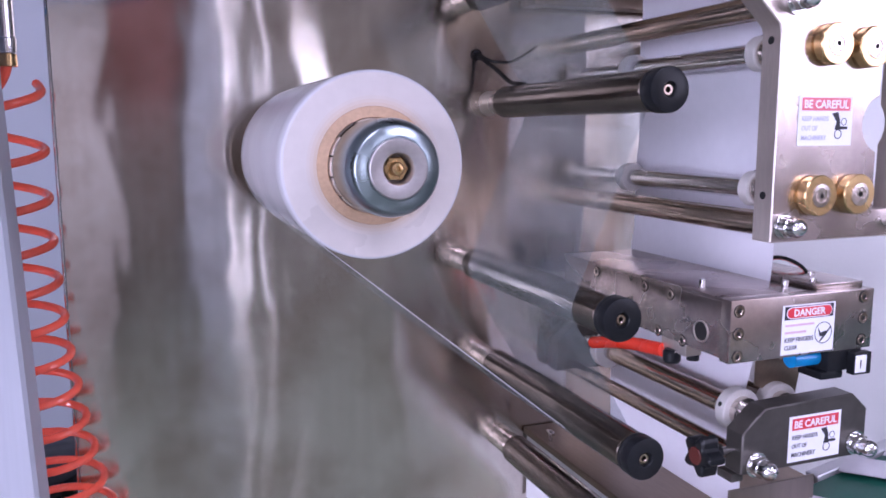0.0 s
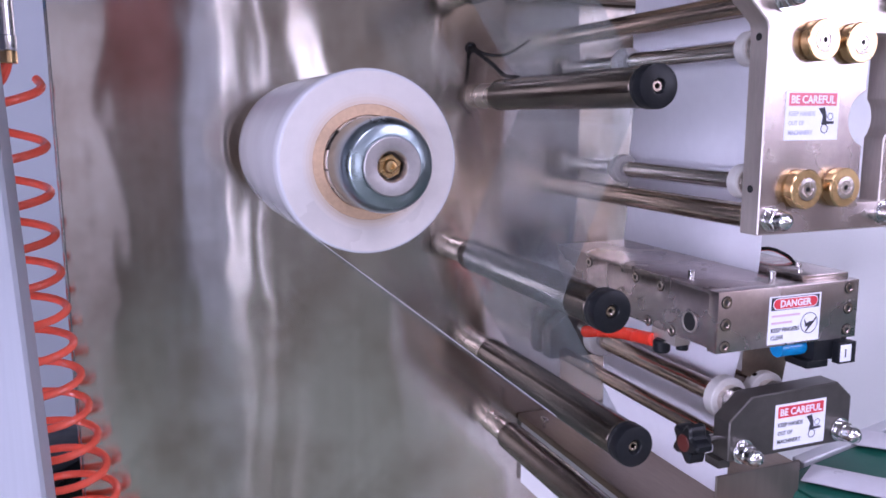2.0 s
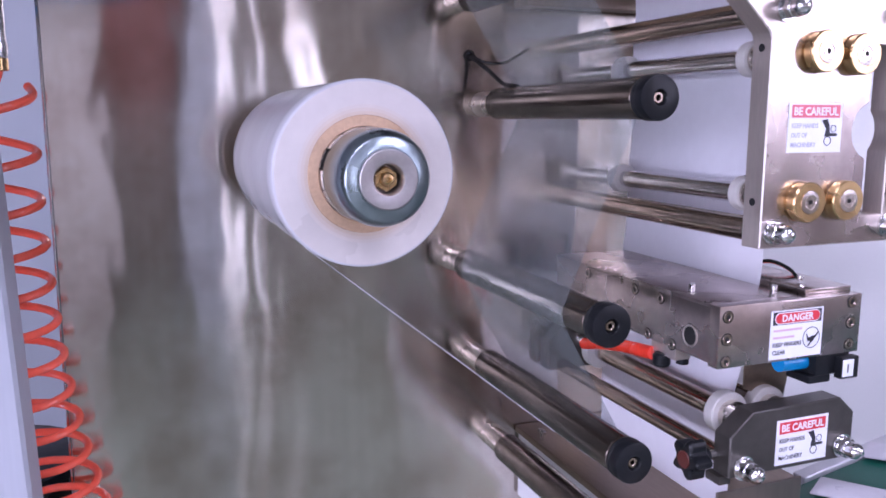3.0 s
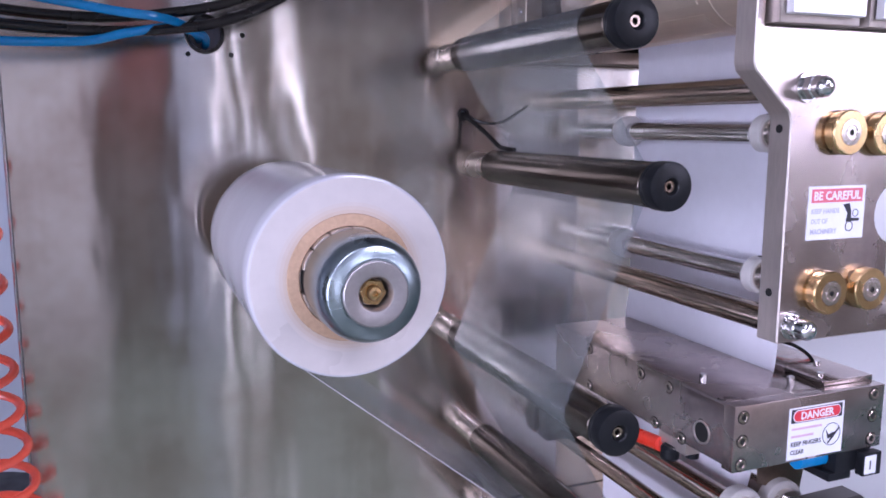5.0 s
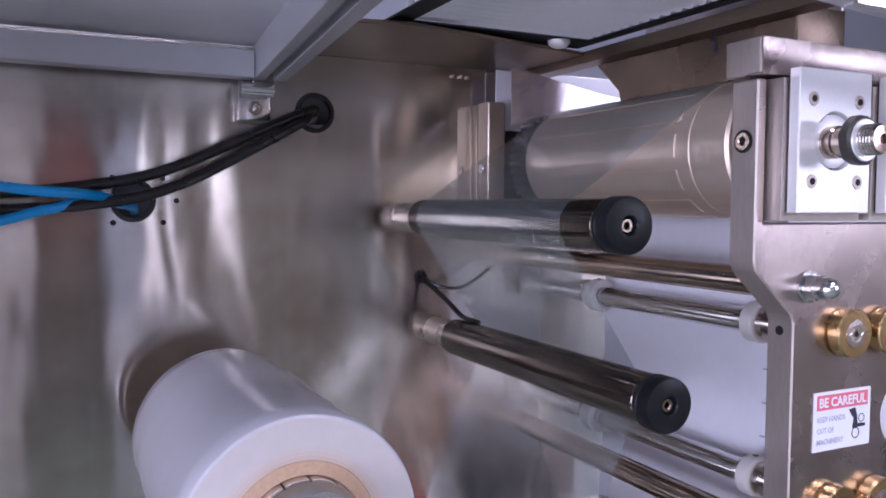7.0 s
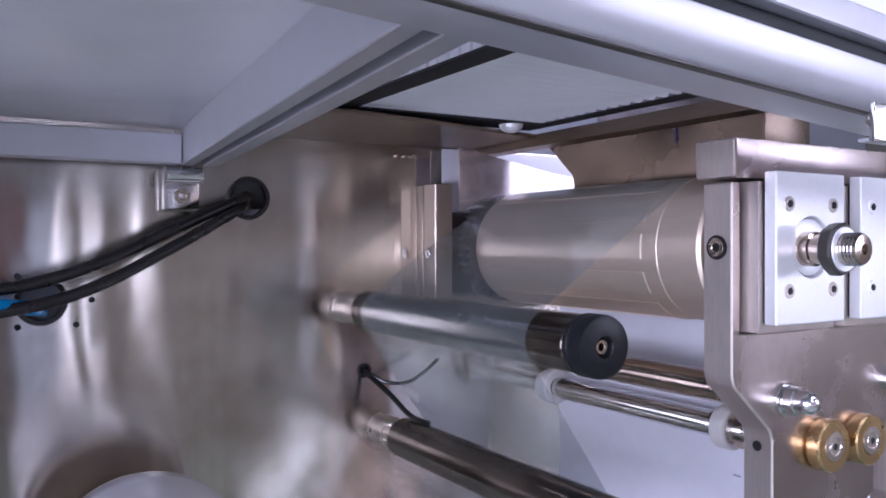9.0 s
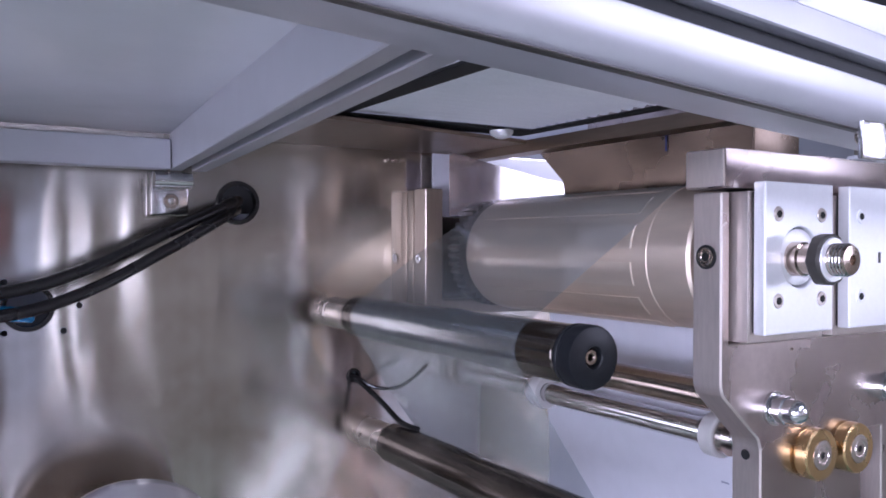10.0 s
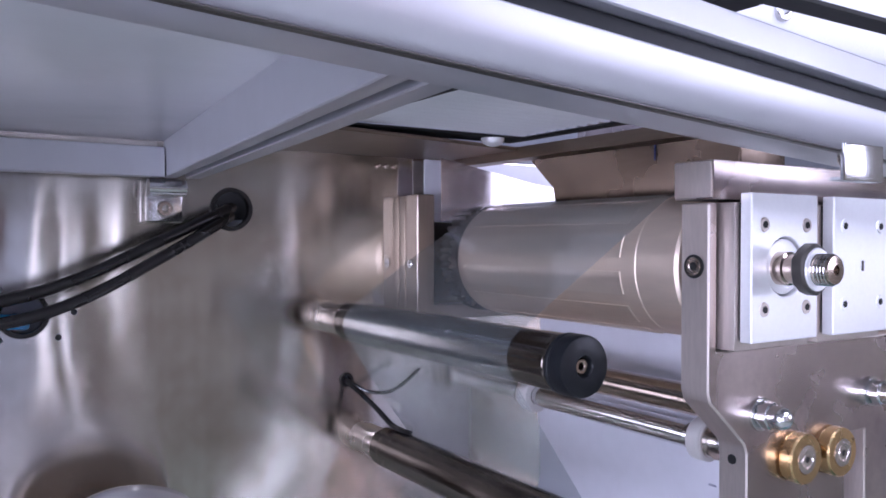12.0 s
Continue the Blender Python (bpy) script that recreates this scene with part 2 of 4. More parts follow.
# ---- mesh helpers ----
def mesh_of(bm, name, material, smooth=True):
    me = bpy.data.meshes.new(name)
    bmesh.ops.recalc_face_normals(bm, faces=bm.faces)
    bm.to_mesh(me)
    bm.free()
    for m in material if isinstance(material, (list, tuple)) else [material]:
        me.materials.append(m)
    if smooth:
        me.shade_smooth()
        me.set_sharp_from_angle(angle=radians(32))
    return me


def part(name, bm, material, parent=None, label=""):
    """Link a bmesh as one mesh object under a thing or a part; all meshes are written in the thing's own space."""
    ob = new(name, mesh_of(bm, name, material))
    ob.parent = parent
    return tagged(ob, label=label)


def thing(name, label, category, group="", at=(0, 0, 0), kind=""):
    ob = new(name)
    ob.empty_display_size = 0.02
    ob.location = at
    return tagged(ob, label, category, group, kind)


def solid(name, bm, material, label, category, group="", kind="", at=(0, 0, 0)):
    ob = new(name, mesh_of(bm, name, material))
    ob.location = at
    return tagged(ob, label, category, group, kind)


def box(x0, x1, y0, y1, z0, z1, bevel=0.0008, bm=None, m=None):
    b = bmesh.new()
    bmesh.ops.create_cube(b, size=1)
    for v in b.verts:
        v.co = Vector((x0 + (v.co.x + .5) * (x1 - x0), y0 + (v.co.y + .5) * (y1 - y0), z0 + (v.co.z + .5) * (z1 - z0)))
    if bevel:
        bmesh.ops.bevel(b, geom=b.edges[:], offset=bevel, segments=2, profile=0.6, affect="EDGES")
    if m is not None:
        bmesh.ops.transform(b, matrix=m, verts=b.verts)
    return join(bm, b)


def join(bm, b):
    if bm is None:
        return b
    me = bpy.data.meshes.new("tmp")
    b.to_mesh(me)
    b.free()
    bm.from_mesh(me)
    bpy.data.meshes.remove(me)
    return bm


def lathe(profile, cx=0, cz=0, seg=40, bm=None, axis="y", m=None):
    """Turn a profile of (along, radius) about an axis parallel to y."""
    b = bmesh.new()
    rings = []
    for a, r in profile:
        if r < 1e-6:
            rings.append([b.verts.new((cx, a, cz))])
        else:
            rings.append([b.verts.new((cx + r * math.cos(2 * math.pi * k / seg), a, cz + r * math.sin(2 * math.pi * k / seg))) for k in range(seg)])
    for p, q in zip(rings, rings[1:]):
        for k in range(seg):
            n = (k + 1) % seg
            if len(p) == 1 and len(q) == 1:
                continue
            if len(p) == 1:
                b.faces.new((p[0], q[k], q[n]))
            elif len(q) == 1:
                b.faces.new((p[k], p[n], q[0]))
            else:
                b.faces.new((p[k], p[n], q[n], q[k]))
    if axis == "z":
        bmesh.ops.transform(b, matrix=Matrix.Translation((cx, 0, cz)) @ pose(0, 0, 0, 90) @ Matrix.Translation((-cx, 0, -cz)), verts=b.verts)
    if m is not None:
        bmesh.ops.transform(b, matrix=m, verts=b.verts)
    return join(bm, b)


def prism(outline, y0, y1, bevel=0.0008, bm=None, holes=(), m=None):
    """A plate of (x, z) outline between two depths, with round or polygonal holes cut through."""
    b = bmesh.new()
    loops = [list(outline)] + [list(h) for h in holes]
    edges = []
    for lp in loops:
        vs = [b.verts.new((x, y0, z)) for x, z in lp]
        edges += [b.edges.new((vs[i], vs[(i + 1) % len(vs)])) for i in range(len(vs))]
    bmesh.ops.triangle_fill(b, edges=edges, use_beauty=True)
    ext = bmesh.ops.extrude_face_region(b, geom=b.faces[:])
    bmesh.ops.translate(b, verts=[v for v in ext["geom"] if isinstance(v, bmesh.types.BMVert)], vec=(0, y1 - y0, 0))
    bmesh.ops.recalc_face_normals(b, faces=b.faces)
    if bevel:
        es = [e for e in b.edges if len(e.link_faces) == 2 and e.calc_face_angle(0) > 0.5]
        bmesh.ops.bevel(b, geom=es, offset=bevel, segments=1, affect="EDGES")
    if m is not None:
        bmesh.ops.transform(b, matrix=m, verts=b.verts)
    return join(bm, b)


def ring(cx, cz, r, n=20):
    return [(cx + r * math.cos(2 * math.pi * k / n), cz + r * math.sin(2 * math.pi * k / n)) for k in range(n)]


def smooth_path(pts, n=10):
    """Catmull-Rom through the given places."""
    P = [Vector(p) for p in pts]
    P = [P[0] * 2 - P[1]] + P + [P[-1] * 2 - P[-2]]
    out = []
    for a, b, c, d in zip(P, P[1:], P[2:], P[3:]):
        for i in range(n):
            t = i / n
            out.append(0.5 * (2 * b + (c - a) * t + (2 * a - 5 * b + 4 * c - d) * t * t + (3 * b - a - 3 * c + d) * t ** 3))
    return out + [P[-2]]


def hose(path, r, seg=10, bm=None):
    b = bmesh.new()
    side = None
    prev = None
    for i, p in enumerate(path):
        d = (path[min(i + 1, len(path) - 1)] - path[max(i - 1, 0)]).normalized()
        if side is None:
            side = d.orthogonal().normalized()
        side = (side - d * side.dot(d)).normalized()
        up = d.cross(side)
        cur = [b.verts.new(p + r * (math.cos(2 * math.pi * k / seg) * side + math.sin(2 * math.pi * k / seg) * up)) for k in range(seg)]
        if prev:
            for k in range(seg):
                b.faces.new((prev[k], prev[(k + 1) % seg], cur[(k + 1) % seg], cur[k]))
        else:
            b.faces.new(cur)
        prev = cur
    b.faces.new(prev)
    return join(bm, b)


def hexagon(cx, cz, r, turn=0.0):
    return [(cx + r * math.cos(math.pi / 3 * k + turn), cz + r * math.sin(math.pi / 3 * k + turn)) for k in range(6)]


def socket_screw(cx, y, cz, r=0.0035, proud=0.003, bm=None):
    """Cap screw on a face towards -y, with its hexagon socket."""
    b = prism(ring(cx, cz, r, 18), y - proud, y + 0.001, 0.0004, None, [hexagon(cx, cz, r * 0.5, 0.3)])
    return join(bm, b)


def socket_screw_x(x, cy, cz, r=0.0035, proud=0.003):
    """Cap screw on a face towards -x."""
    b = socket_screw(0, 0, 0, r, proud)
    bmesh.ops.transform(b, matrix=pose(x, cy, cz, 0, 0, -90), verts=b.verts)
    return b


def lettering(text, size, material, parent, x, y, z, bold=0.0, width=None, name="lettering"):
    """Words of the built-in font, standing upright and facing -y; x, z is the lower left corner."""
    cu = bpy.data.curves.new(name, "FONT")
    cu.body, cu.size, cu.offset, cu.extrude, cu.resolution_u = text, size, bold, 0.00008, 2
    tmp = new(name, cu)
    bpy.context.view_layer.update()
    me = bpy.data.meshes.new_from_object(tmp.evaluated_get(bpy.context.evaluated_depsgraph_get()))
    bpy.data.objects.remove(tmp)
    xs = [v.co.x for v in me.vertices]
    s = width / (max(xs) - min(xs)) if width else 1
    me.transform(pose(x, y, z, 90) @ Matrix.Diagonal((s, 1, 1, 1)) @ Matrix.Translation((-min(xs), 0, 0)))
    me.materials.clear()
    me.materials.append(material)
    ob = new(name, me)
    ob.parent = parent
    return ob


# ---- hall ----
def room():
    X0, X1, Y0, Y1, Z1 = -3.5, 4.0, -4.6, 2.4, 3.4
    solid("floor", box(X0, X1, Y0, Y1, -0.1, 0, 0), M_FLOOR, "glossy green epoxy factory floor", "floor", kind="structure")
    solid("ceiling", box(X0, X1, Y0, Y1, Z1, Z1 + 0.1, 0), M_CEIL, "plain grey hall ceiling", "ceiling", kind="structure")
    solid("wall_north", box(X0, X1, Y1, Y1 + 0.1, 0, Z1, 0), M_PALE, "pale blue-grey painted hall wall", "wall", kind="structure")
    # back wall with narrow windows set by the panel's reflections and a wide last one added to make the film glow, and
    # the side wall with a wide one
    wins = [(0.675, 0.71, 0.06, 3.0), (0.905, 0.938, 0.06, 3.0), (1.20, 1.30, 1.35, 2.15), (2.38, 2.43, 0.3, 3.0), (-3.1, -2.1, 0.3, 3.0)]
    holes = [[(a, c), (b, c), (b, d), (a, d)] for a, b, c, d in wins]
    solid("wall_south", prism([(X0, 0), (X1, 0), (X1, Z1), (X0, Z1)], Y0 - 0.1, Y0, 0, None, holes), M_WALL, "grey hall wall with narrow windows", "wall", kind="structure")
    for i, (a, b, c, d) in enumerate(wins):
        w = thing("window_%d" % (i + 1), "bright window in white frame on the far wall, placed for reflections", "window", kind="structure")
        part("window_frame", prism([(a - 0.03, c - 0.03), (b + 0.03, c - 0.03), (b + 0.03, d + 0.03), (a - 0.03, d + 0.03)], Y0, Y0 + 0.02, 0.002, None,
                                   [[(a, c), (b, c), (b, d), (a, d)]]), M_WHITE, w)
        part("daylight", box(a - 0.05, b + 0.05, Y0 - 0.16, Y0 - 0.15, c - 0.05, d + 0.05, 0), M_SKYPANE, w, "glowing pane standing for daylight")
    turn = Matrix(((0, 1, 0, 0), (1, 0, 0, 0), (0, 0, 1, 0), (0, 0, 0, 1)))
    hole = [(-4.2, 1.5), (-1.9, 1.5), (-1.9, 2.8), (-4.2, 2.8)]
    solid("wall_east", prism([(Y0, 0), (Y1, 0), (Y1, Z1), (Y0, Z1)], X1, X1 + 0.1, 0, None, [hole], turn), M_WALL, "grey hall wall with a wide window", "wall", kind="structure")
    w = thing("window_6", "wide bright window in white frame, added out of view", "window", kind="structure")
    part("window_frame", prism([(-4.24, 1.46), (-1.86, 1.46), (-1.86, 2.84), (-4.24, 2.84)], X1 - 0.02, X1, 0.002, None, [hole], turn), M_WHITE, w)
    part("daylight", box(X1 + 0.15, X1 + 0.16, -4.3, -1.8, 1.4, 2.9, 0), M_SKYPANE, w, "glowing pane standing for daylight")
    # Unseen window, added around the west fill lamp so that it reflects.
    hole = [(-2.6, 0.5), (-0.2, 0.5), (-0.2, 2.2), (-2.6, 2.2)]
    solid("wall_west", prism([(Y0, 0), (Y1, 0), (Y1, Z1), (Y0, Z1)], X0 - 0.1, X0, 0, None, [hole], turn), M_WALL, "grey hall wall with a wide window", "wall", kind="structure")
    w = thing("window_5", "wide bright window in white frame, added out of view", "window", kind="structure")
    part("window_frame", prism([(-2.64, 0.46), (-0.16, 0.46), (-0.16, 2.24), (-2.64, 2.24)], X0, X0 + 0.02, 0.002, None, [hole], turn), M_WHITE, w)
    part("daylight", box(X0 - 0.16, X0 - 0.15, -2.7, -0.1, 0.4, 2.3, 0), M_SKYPANE, w, "glowing pane standing for daylight")
    # Unseen lamp bodies, added to go with the ceiling fill lights.
    for lx, ly in LAMPS:
        t = thing("fill_ceiling_panel", "white flat ceiling light out of view, added as fill light", "lamp", "ceiling lights")
        part("frame", box(lx - 0.62, lx + 0.62, ly - 0.17, ly + 0.17, 3.155, 3.40, 0.004), M_WHITE, t)
        part("diffuser", box(lx - 0.60, lx + 0.60, ly - 0.15, ly + 0.15, 3.148, 3.154, 0), M_GLOW, t, "glowing white diffuser")
    # Four unseen coloured blocks, added only to tone the reflections in the panel.
    solid("red_reflector", box(-0.075, 0.36, Y0 + 0.01, Y0 + 0.03, 1.50, 2.75, 0.004), M_REDWALL, "unseen red board added to redden the panel's reflection", "banner")
    solid("pale_reflector", box(0.40, 0.61, Y0 + 0.02, Y0 + 0.4, 0, 2.6, 0.01), M_PALE, "unseen pale grey block added for a light band in the panel", "locker")
    solid("partition", box(2.52, 3.95, Y0 + 0.02, Y0 + 0.10, 0, 3.0, 0.01), M_CREAM, "unseen tan board added to brown the panel's reflection", "partition", kind="structure")
    solid("brown_reflector", box(-1.35, -0.085, Y0 + 0.02, Y0 + 0.5, 0, 2.1, 0.01), M_BROWN, "unseen pale brown block added to lighten the panel's reflection", "cabinet")


room()


# ---- machine panel ----
def machine_panel():
    holes = [ring(0.317, 1.608, 0.0155, 28), ring(0.166, 1.530, 0.0155, 28), ring(0.42, 1.460, 0.0052, 16)]
    holes += [ring(x, z, 0.0023, 10) for x, z in ((0.189, 1.512), (0.151, 1.512), (0.189, 1.548), (0.151, 1.548), (0.1995, 1.530))]
    bm = prism([(0.0, 0.30), (0.80, 0.30), (0.80, 1.660), (0.0, 1.660)], 0.68, 0.683, 0, None, holes)
    uv = bm.loops.layers.uv.new("brush")
    for f in bm.faces:
        for lp in f.loops:
            lp[uv].uv = (lp.vert.co.z, lp.vert.co.x)
    t = thing("machine_panel", "large brushed stainless steel panel carrying the rollers", "panel", kind="structure")
    ob = part("sheet", bm, M_PANEL, t)
    for p in ob.data.polygons:
        p.use_smooth = False
    part("edge_fold", box(-0.0030, -0.0006, 0.6795, 0.70, 0.30, 1.657, 0.0006), M_CHROME, t, "bright folded sheet edge")
    # Black sheet stands for the shade behind the panel's holes.
    part("cavity_shade", box(0.02, 0.78, 0.74, 0.745, 0.35, 1.65, 0), M_HOLE, t, "black sheet for the shade inside the cabinet")
    for cx, cz in ((0.317, 1.608), (0.166, 1.530)):
        part("grommet", lathe([(0.677, 0.0140), (0.677, 0.0172), (0.680, 0.0178), (0.684, 0.0155), (0.684, 0.0140), (0.677, 0.0140)], cx, cz, 30), M_BLACK, t, "black rubber grommet")
    part("grommet", lathe([(0.678, 0.0040), (0.678, 0.0062), (0.6805, 0.0066), (0.684, 0.0050), (0.684, 0.004), (0.678, 0.004)], 0.42, 1.460, 20), M_BLACK, t)


machine_panel()
solid("side_cover", box(0.803, 1.9, 0.655, 0.69, 0.3, 1.60, 0.004), M_WHITE, "white powder-coated machine side cover", "cover", kind="structure")
solid("base_cabinet", box(-0.0, 1.9, 0.70, 1.15, 0.0, 1.60, 0.003), M_PALE, "pale grey machine cabinet behind the panel", "cabinet")

# ---- film path ----
ROLL, RROLL = Vector((0.2205, 1.3545)), 0.0650
CD, CC, CB, CA = Vector((0.427, 1.124)), Vector((0.402, 1.2375)), Vector((0.4365, 1.408)), Vector((0.404, 1.516))
CE = Vector((0.452, 1.022))
DRUM, RDRUM = Vector((0.539, 1.567)), 0.047
DRUM2 = Vector((0.639, 1.567))
FY0, FY1 = 0.402, 0.617


def tangent(c1, r1, s1, c2, r2, s2):
    d = c2 - c1
    th = math.atan2(d.y, d.x) - math.asin((s2 * r2 - s1 * r1) / d.length)
    n = Vector((-math.sin(th), math.cos(th)))
    return th, c1 - s1 * r1 * n, c2 - s2 * r2 * n


def film_path():
    """Spans from roller to roller, each with the wrap that follows it."""
    rt = 0.0169
    stops = [(ROLL, RROLL, 1), (CD, rt, 1), (CC, rt, -1), (CB, rt, 1), (CA, rt, -1), (DRUM, RDRUM + 0.0012, -1)]
    legs = [tangent(*a, *b) for a, b in zip(stops, stops[1:])]
    spans = []
    for i, (th, p, q) in enumerate(legs):
        pts = [p.lerp(q, k / 20) for k in range(21)]
        c, r, s = stops[i + 1]
        end = legs[i + 1][0] if i + 1 < len(legs) else -math.pi / 2
        turn = end - th
        while turn * s < 0:
            turn += s * 2 * math.pi
        n = max(4, int(abs(turn) / 0.12))
        for k in range(1, n + 1):
            a = th + turn * k / n
            pts.append(c - s * r * Vector((-math.sin(a), math.cos(a))))
        spans.append(pts)
    return spans


def film_web():
    t = thing("film_web", "clear plastic wrapping film threaded round the guide rollers", "film")
    for pts in film_path():
        bm = bmesh.new()
        d = (pts[20] - pts[0]).normalized()
        rows = []
        for i, p in enumerate(pts):
            row = []
            for k in range(25):
                # slack: shallow diagonal folds that die out at the rollers and at the near edge
                v = k / 24
                sag = 0.0016 * math.sin(math.pi * min(i, 20) / 20) ** 1.5 * min(1, 5 * v) * math.sin(5.5 * v - 0.16 * i + pts[0].x * 9)
                row.append(bm.verts.new((p.x - d.y * sag, FY0 + (FY1 - FY0) * v, p.y + d.x * sag)))
            rows.append(row)
        for a, b in zip(rows, rows[1:]):
            for k in range(24):
                bm.faces.new((a[k], a[k + 1], b[k + 1], b[k]))
        sp = part("film_span", bm, M_FILM, t)
        sp.visible_shadow = False
        if pts[0].x < 0.3:
            part("film_edge", hose([Vector((p.x, FY0, p.y)) for p in pts[:18]], 0.0003, 6), M_SACHET, sp, "bright cut edge of the film")


film_web()


def white_web():
    """White laminate running down between the guide rods to the lower rollers."""
    bm = bmesh.new()
    line = [(0.5885, 1.567), (0.5915, 1.52), (0.592, 1.443), (0.592, 1.38), (0.592, 1.328), (0.590, 1.28), (0.588, 1.24), (0.578, 1.19), (0.566, 1.138), (0.566, 1.09), (0.566, 1.0305)]
    fine = smooth_path([(x, 0, z) for x, z in line], 4)
    rows = []
    for i, p in enumerate(fine):
        w = 0.0012 * math.sin(i * 0.9) + 0.0008 * math.sin(i * 2.3)
        rows.append([bm.verts.new((p.x + 0.0006 * math.sin(0.7 * i + k), FY0 + 0.006 + (FY1 - FY0 + w) * k / 6, p.z)) for k in range(7)])
    for a, b in zip(rows, rows[1:]):
        for k in range(6):
            bm.faces.new((a[k], a[k + 1], b[k + 1], b[k]))
    ext = bmesh.ops.extrude_face_region(bm, geom=bm.faces[:])
    bmesh.ops.translate(bm, verts=[v for v in ext["geom"] if isinstance(v, bmesh.types.BMVert)], vec=(0.0004, 0, 0))
    t = thing("laminate_web", "white laminate web running down between steel guide rods", "film")
    part("sheet", bm, M_WEB, t)
    rnd = random.Random(4)
    for k in range(9):
        z = 1.30 + 0.026 * k
        part("print_mark", box(0.5908, 0.5914, FY0 + 0.018, FY0 + 0.018 + rnd.uniform(0.006, 0.012), z, z + 0.0012, 0), M_INKGREY, t, "faint grey print mark")


white_web()


# ---- guide rollers ----
def guide_roller():
    t = thing("guide_roller", "dark metal guide roller with black plastic end cap", "roller", "film guide rollers")
    part("flange", lathe([(0.680, 0.0), (0.680, 0.0138), (0.678, 0.0134), (0.670, 0.0132), (0.640, 0.0132), (0.6385, 0.0128), (0.6375, 0.0128), (0.6375, 0)]), M_FLANGE, t, "bright turned steel mounting collar")
    part("tube", lathe([(0.637, 0), (0.637, 0.0156), (0.6362, 0.0163), (0.6240, 0.0163), (0.6236, 0.0160), (0.6228, 0.0160), (0.6224, 0.0163), (0.3722, 0.0163), (0.3716, 0.0159), (0.3700, 0.0159), (0.3700, 0)], seg=48), M_TUBE, t)
    c = part("end_cap", lathe([(0.3698, 0), (0.3698, 0.0164), (0.3690, 0.0172), (0.3668, 0.0172), (0.3664, 0.0169), (0.3656, 0.0169), (0.3652, 0.0172), (0.3572, 0.0172), (0.3558, 0.0166), (0.3555, 0.0160), (0.3555, 0.0062), (0.3562, 0.0056), (0.3625, 0.0055), (0.3625, 0)], seg=48), M_CAP, t, "black plastic end cap")
    part("cap_screw", socket_screw(0, 0.3624, 0, 0.0043, 0.0045), M_ROD, c, "steel socket screw")
    return t


roller = guide_roller()
roller.matrix_basis = pose(CA.x, 0, CA.y)
for c, a in ((CB, 20), (CC, 47), (CD, 10), (CE, 33)):
    copy_thing(roller, pose(c.x, 0, c.y, 0, a, 0))


# ---- film reel on its chuck ----
def film_reel():
    t = thing("film_reel", "large roll of clear film, milky white, on a cardboard core", "film roll", at=(ROLL.x, 0, ROLL.y))
    r = RROLL
    prof = [(0.604, 0.042), (0.604, r - 0.002), (0.602, r - 0.0008)]
    rnd = random.Random(2)
    prof += [(0.602 - 0.212 * k / 12, r - rnd.uniform(0, 0.00022)) for k in range(1, 12)]
    prof += [(0.3895, r), (0.3878, r - 0.0008), (0.3872, r - 0.002)]
    part("wound_film", lathe(prof, seg=96), M_ROLLSIDE, t, "smooth milky flank of wound film")
    face = [(0.3872, r - 0.002)] + [(0.3872 + rnd.uniform(-0.00004, 0.00004), r - 0.002 - (r - 0.0496) * k / 12) for k in range(1, 13)] + [(0.3890, 0.0476)]
    part("film_end", lathe(face, seg=96), M_ROLLFACE, t, "milky end of the wound film")
    # Glow of the core, stepped inwards ring by ring in the base colour.
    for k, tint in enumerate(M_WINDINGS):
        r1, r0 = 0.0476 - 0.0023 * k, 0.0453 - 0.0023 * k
        part("inner_winding", lathe([(0.3890, r1), (0.3872, r1), (0.3872, r0), (0.3890, r0)], seg=96), tint, t, "film windings painted with the core's brown glow")
    part("cardboard_core", lathe([(0.606, 0.0406), (0.3872, 0.0406), (0.3868, 0.0402), (0.3866, 0.0334), (0.3872, 0.0328), (0.43, 0.0326), (0.606, 0.0326)], seg=72), M_CARD, t, "brown cardboard core")
    return t


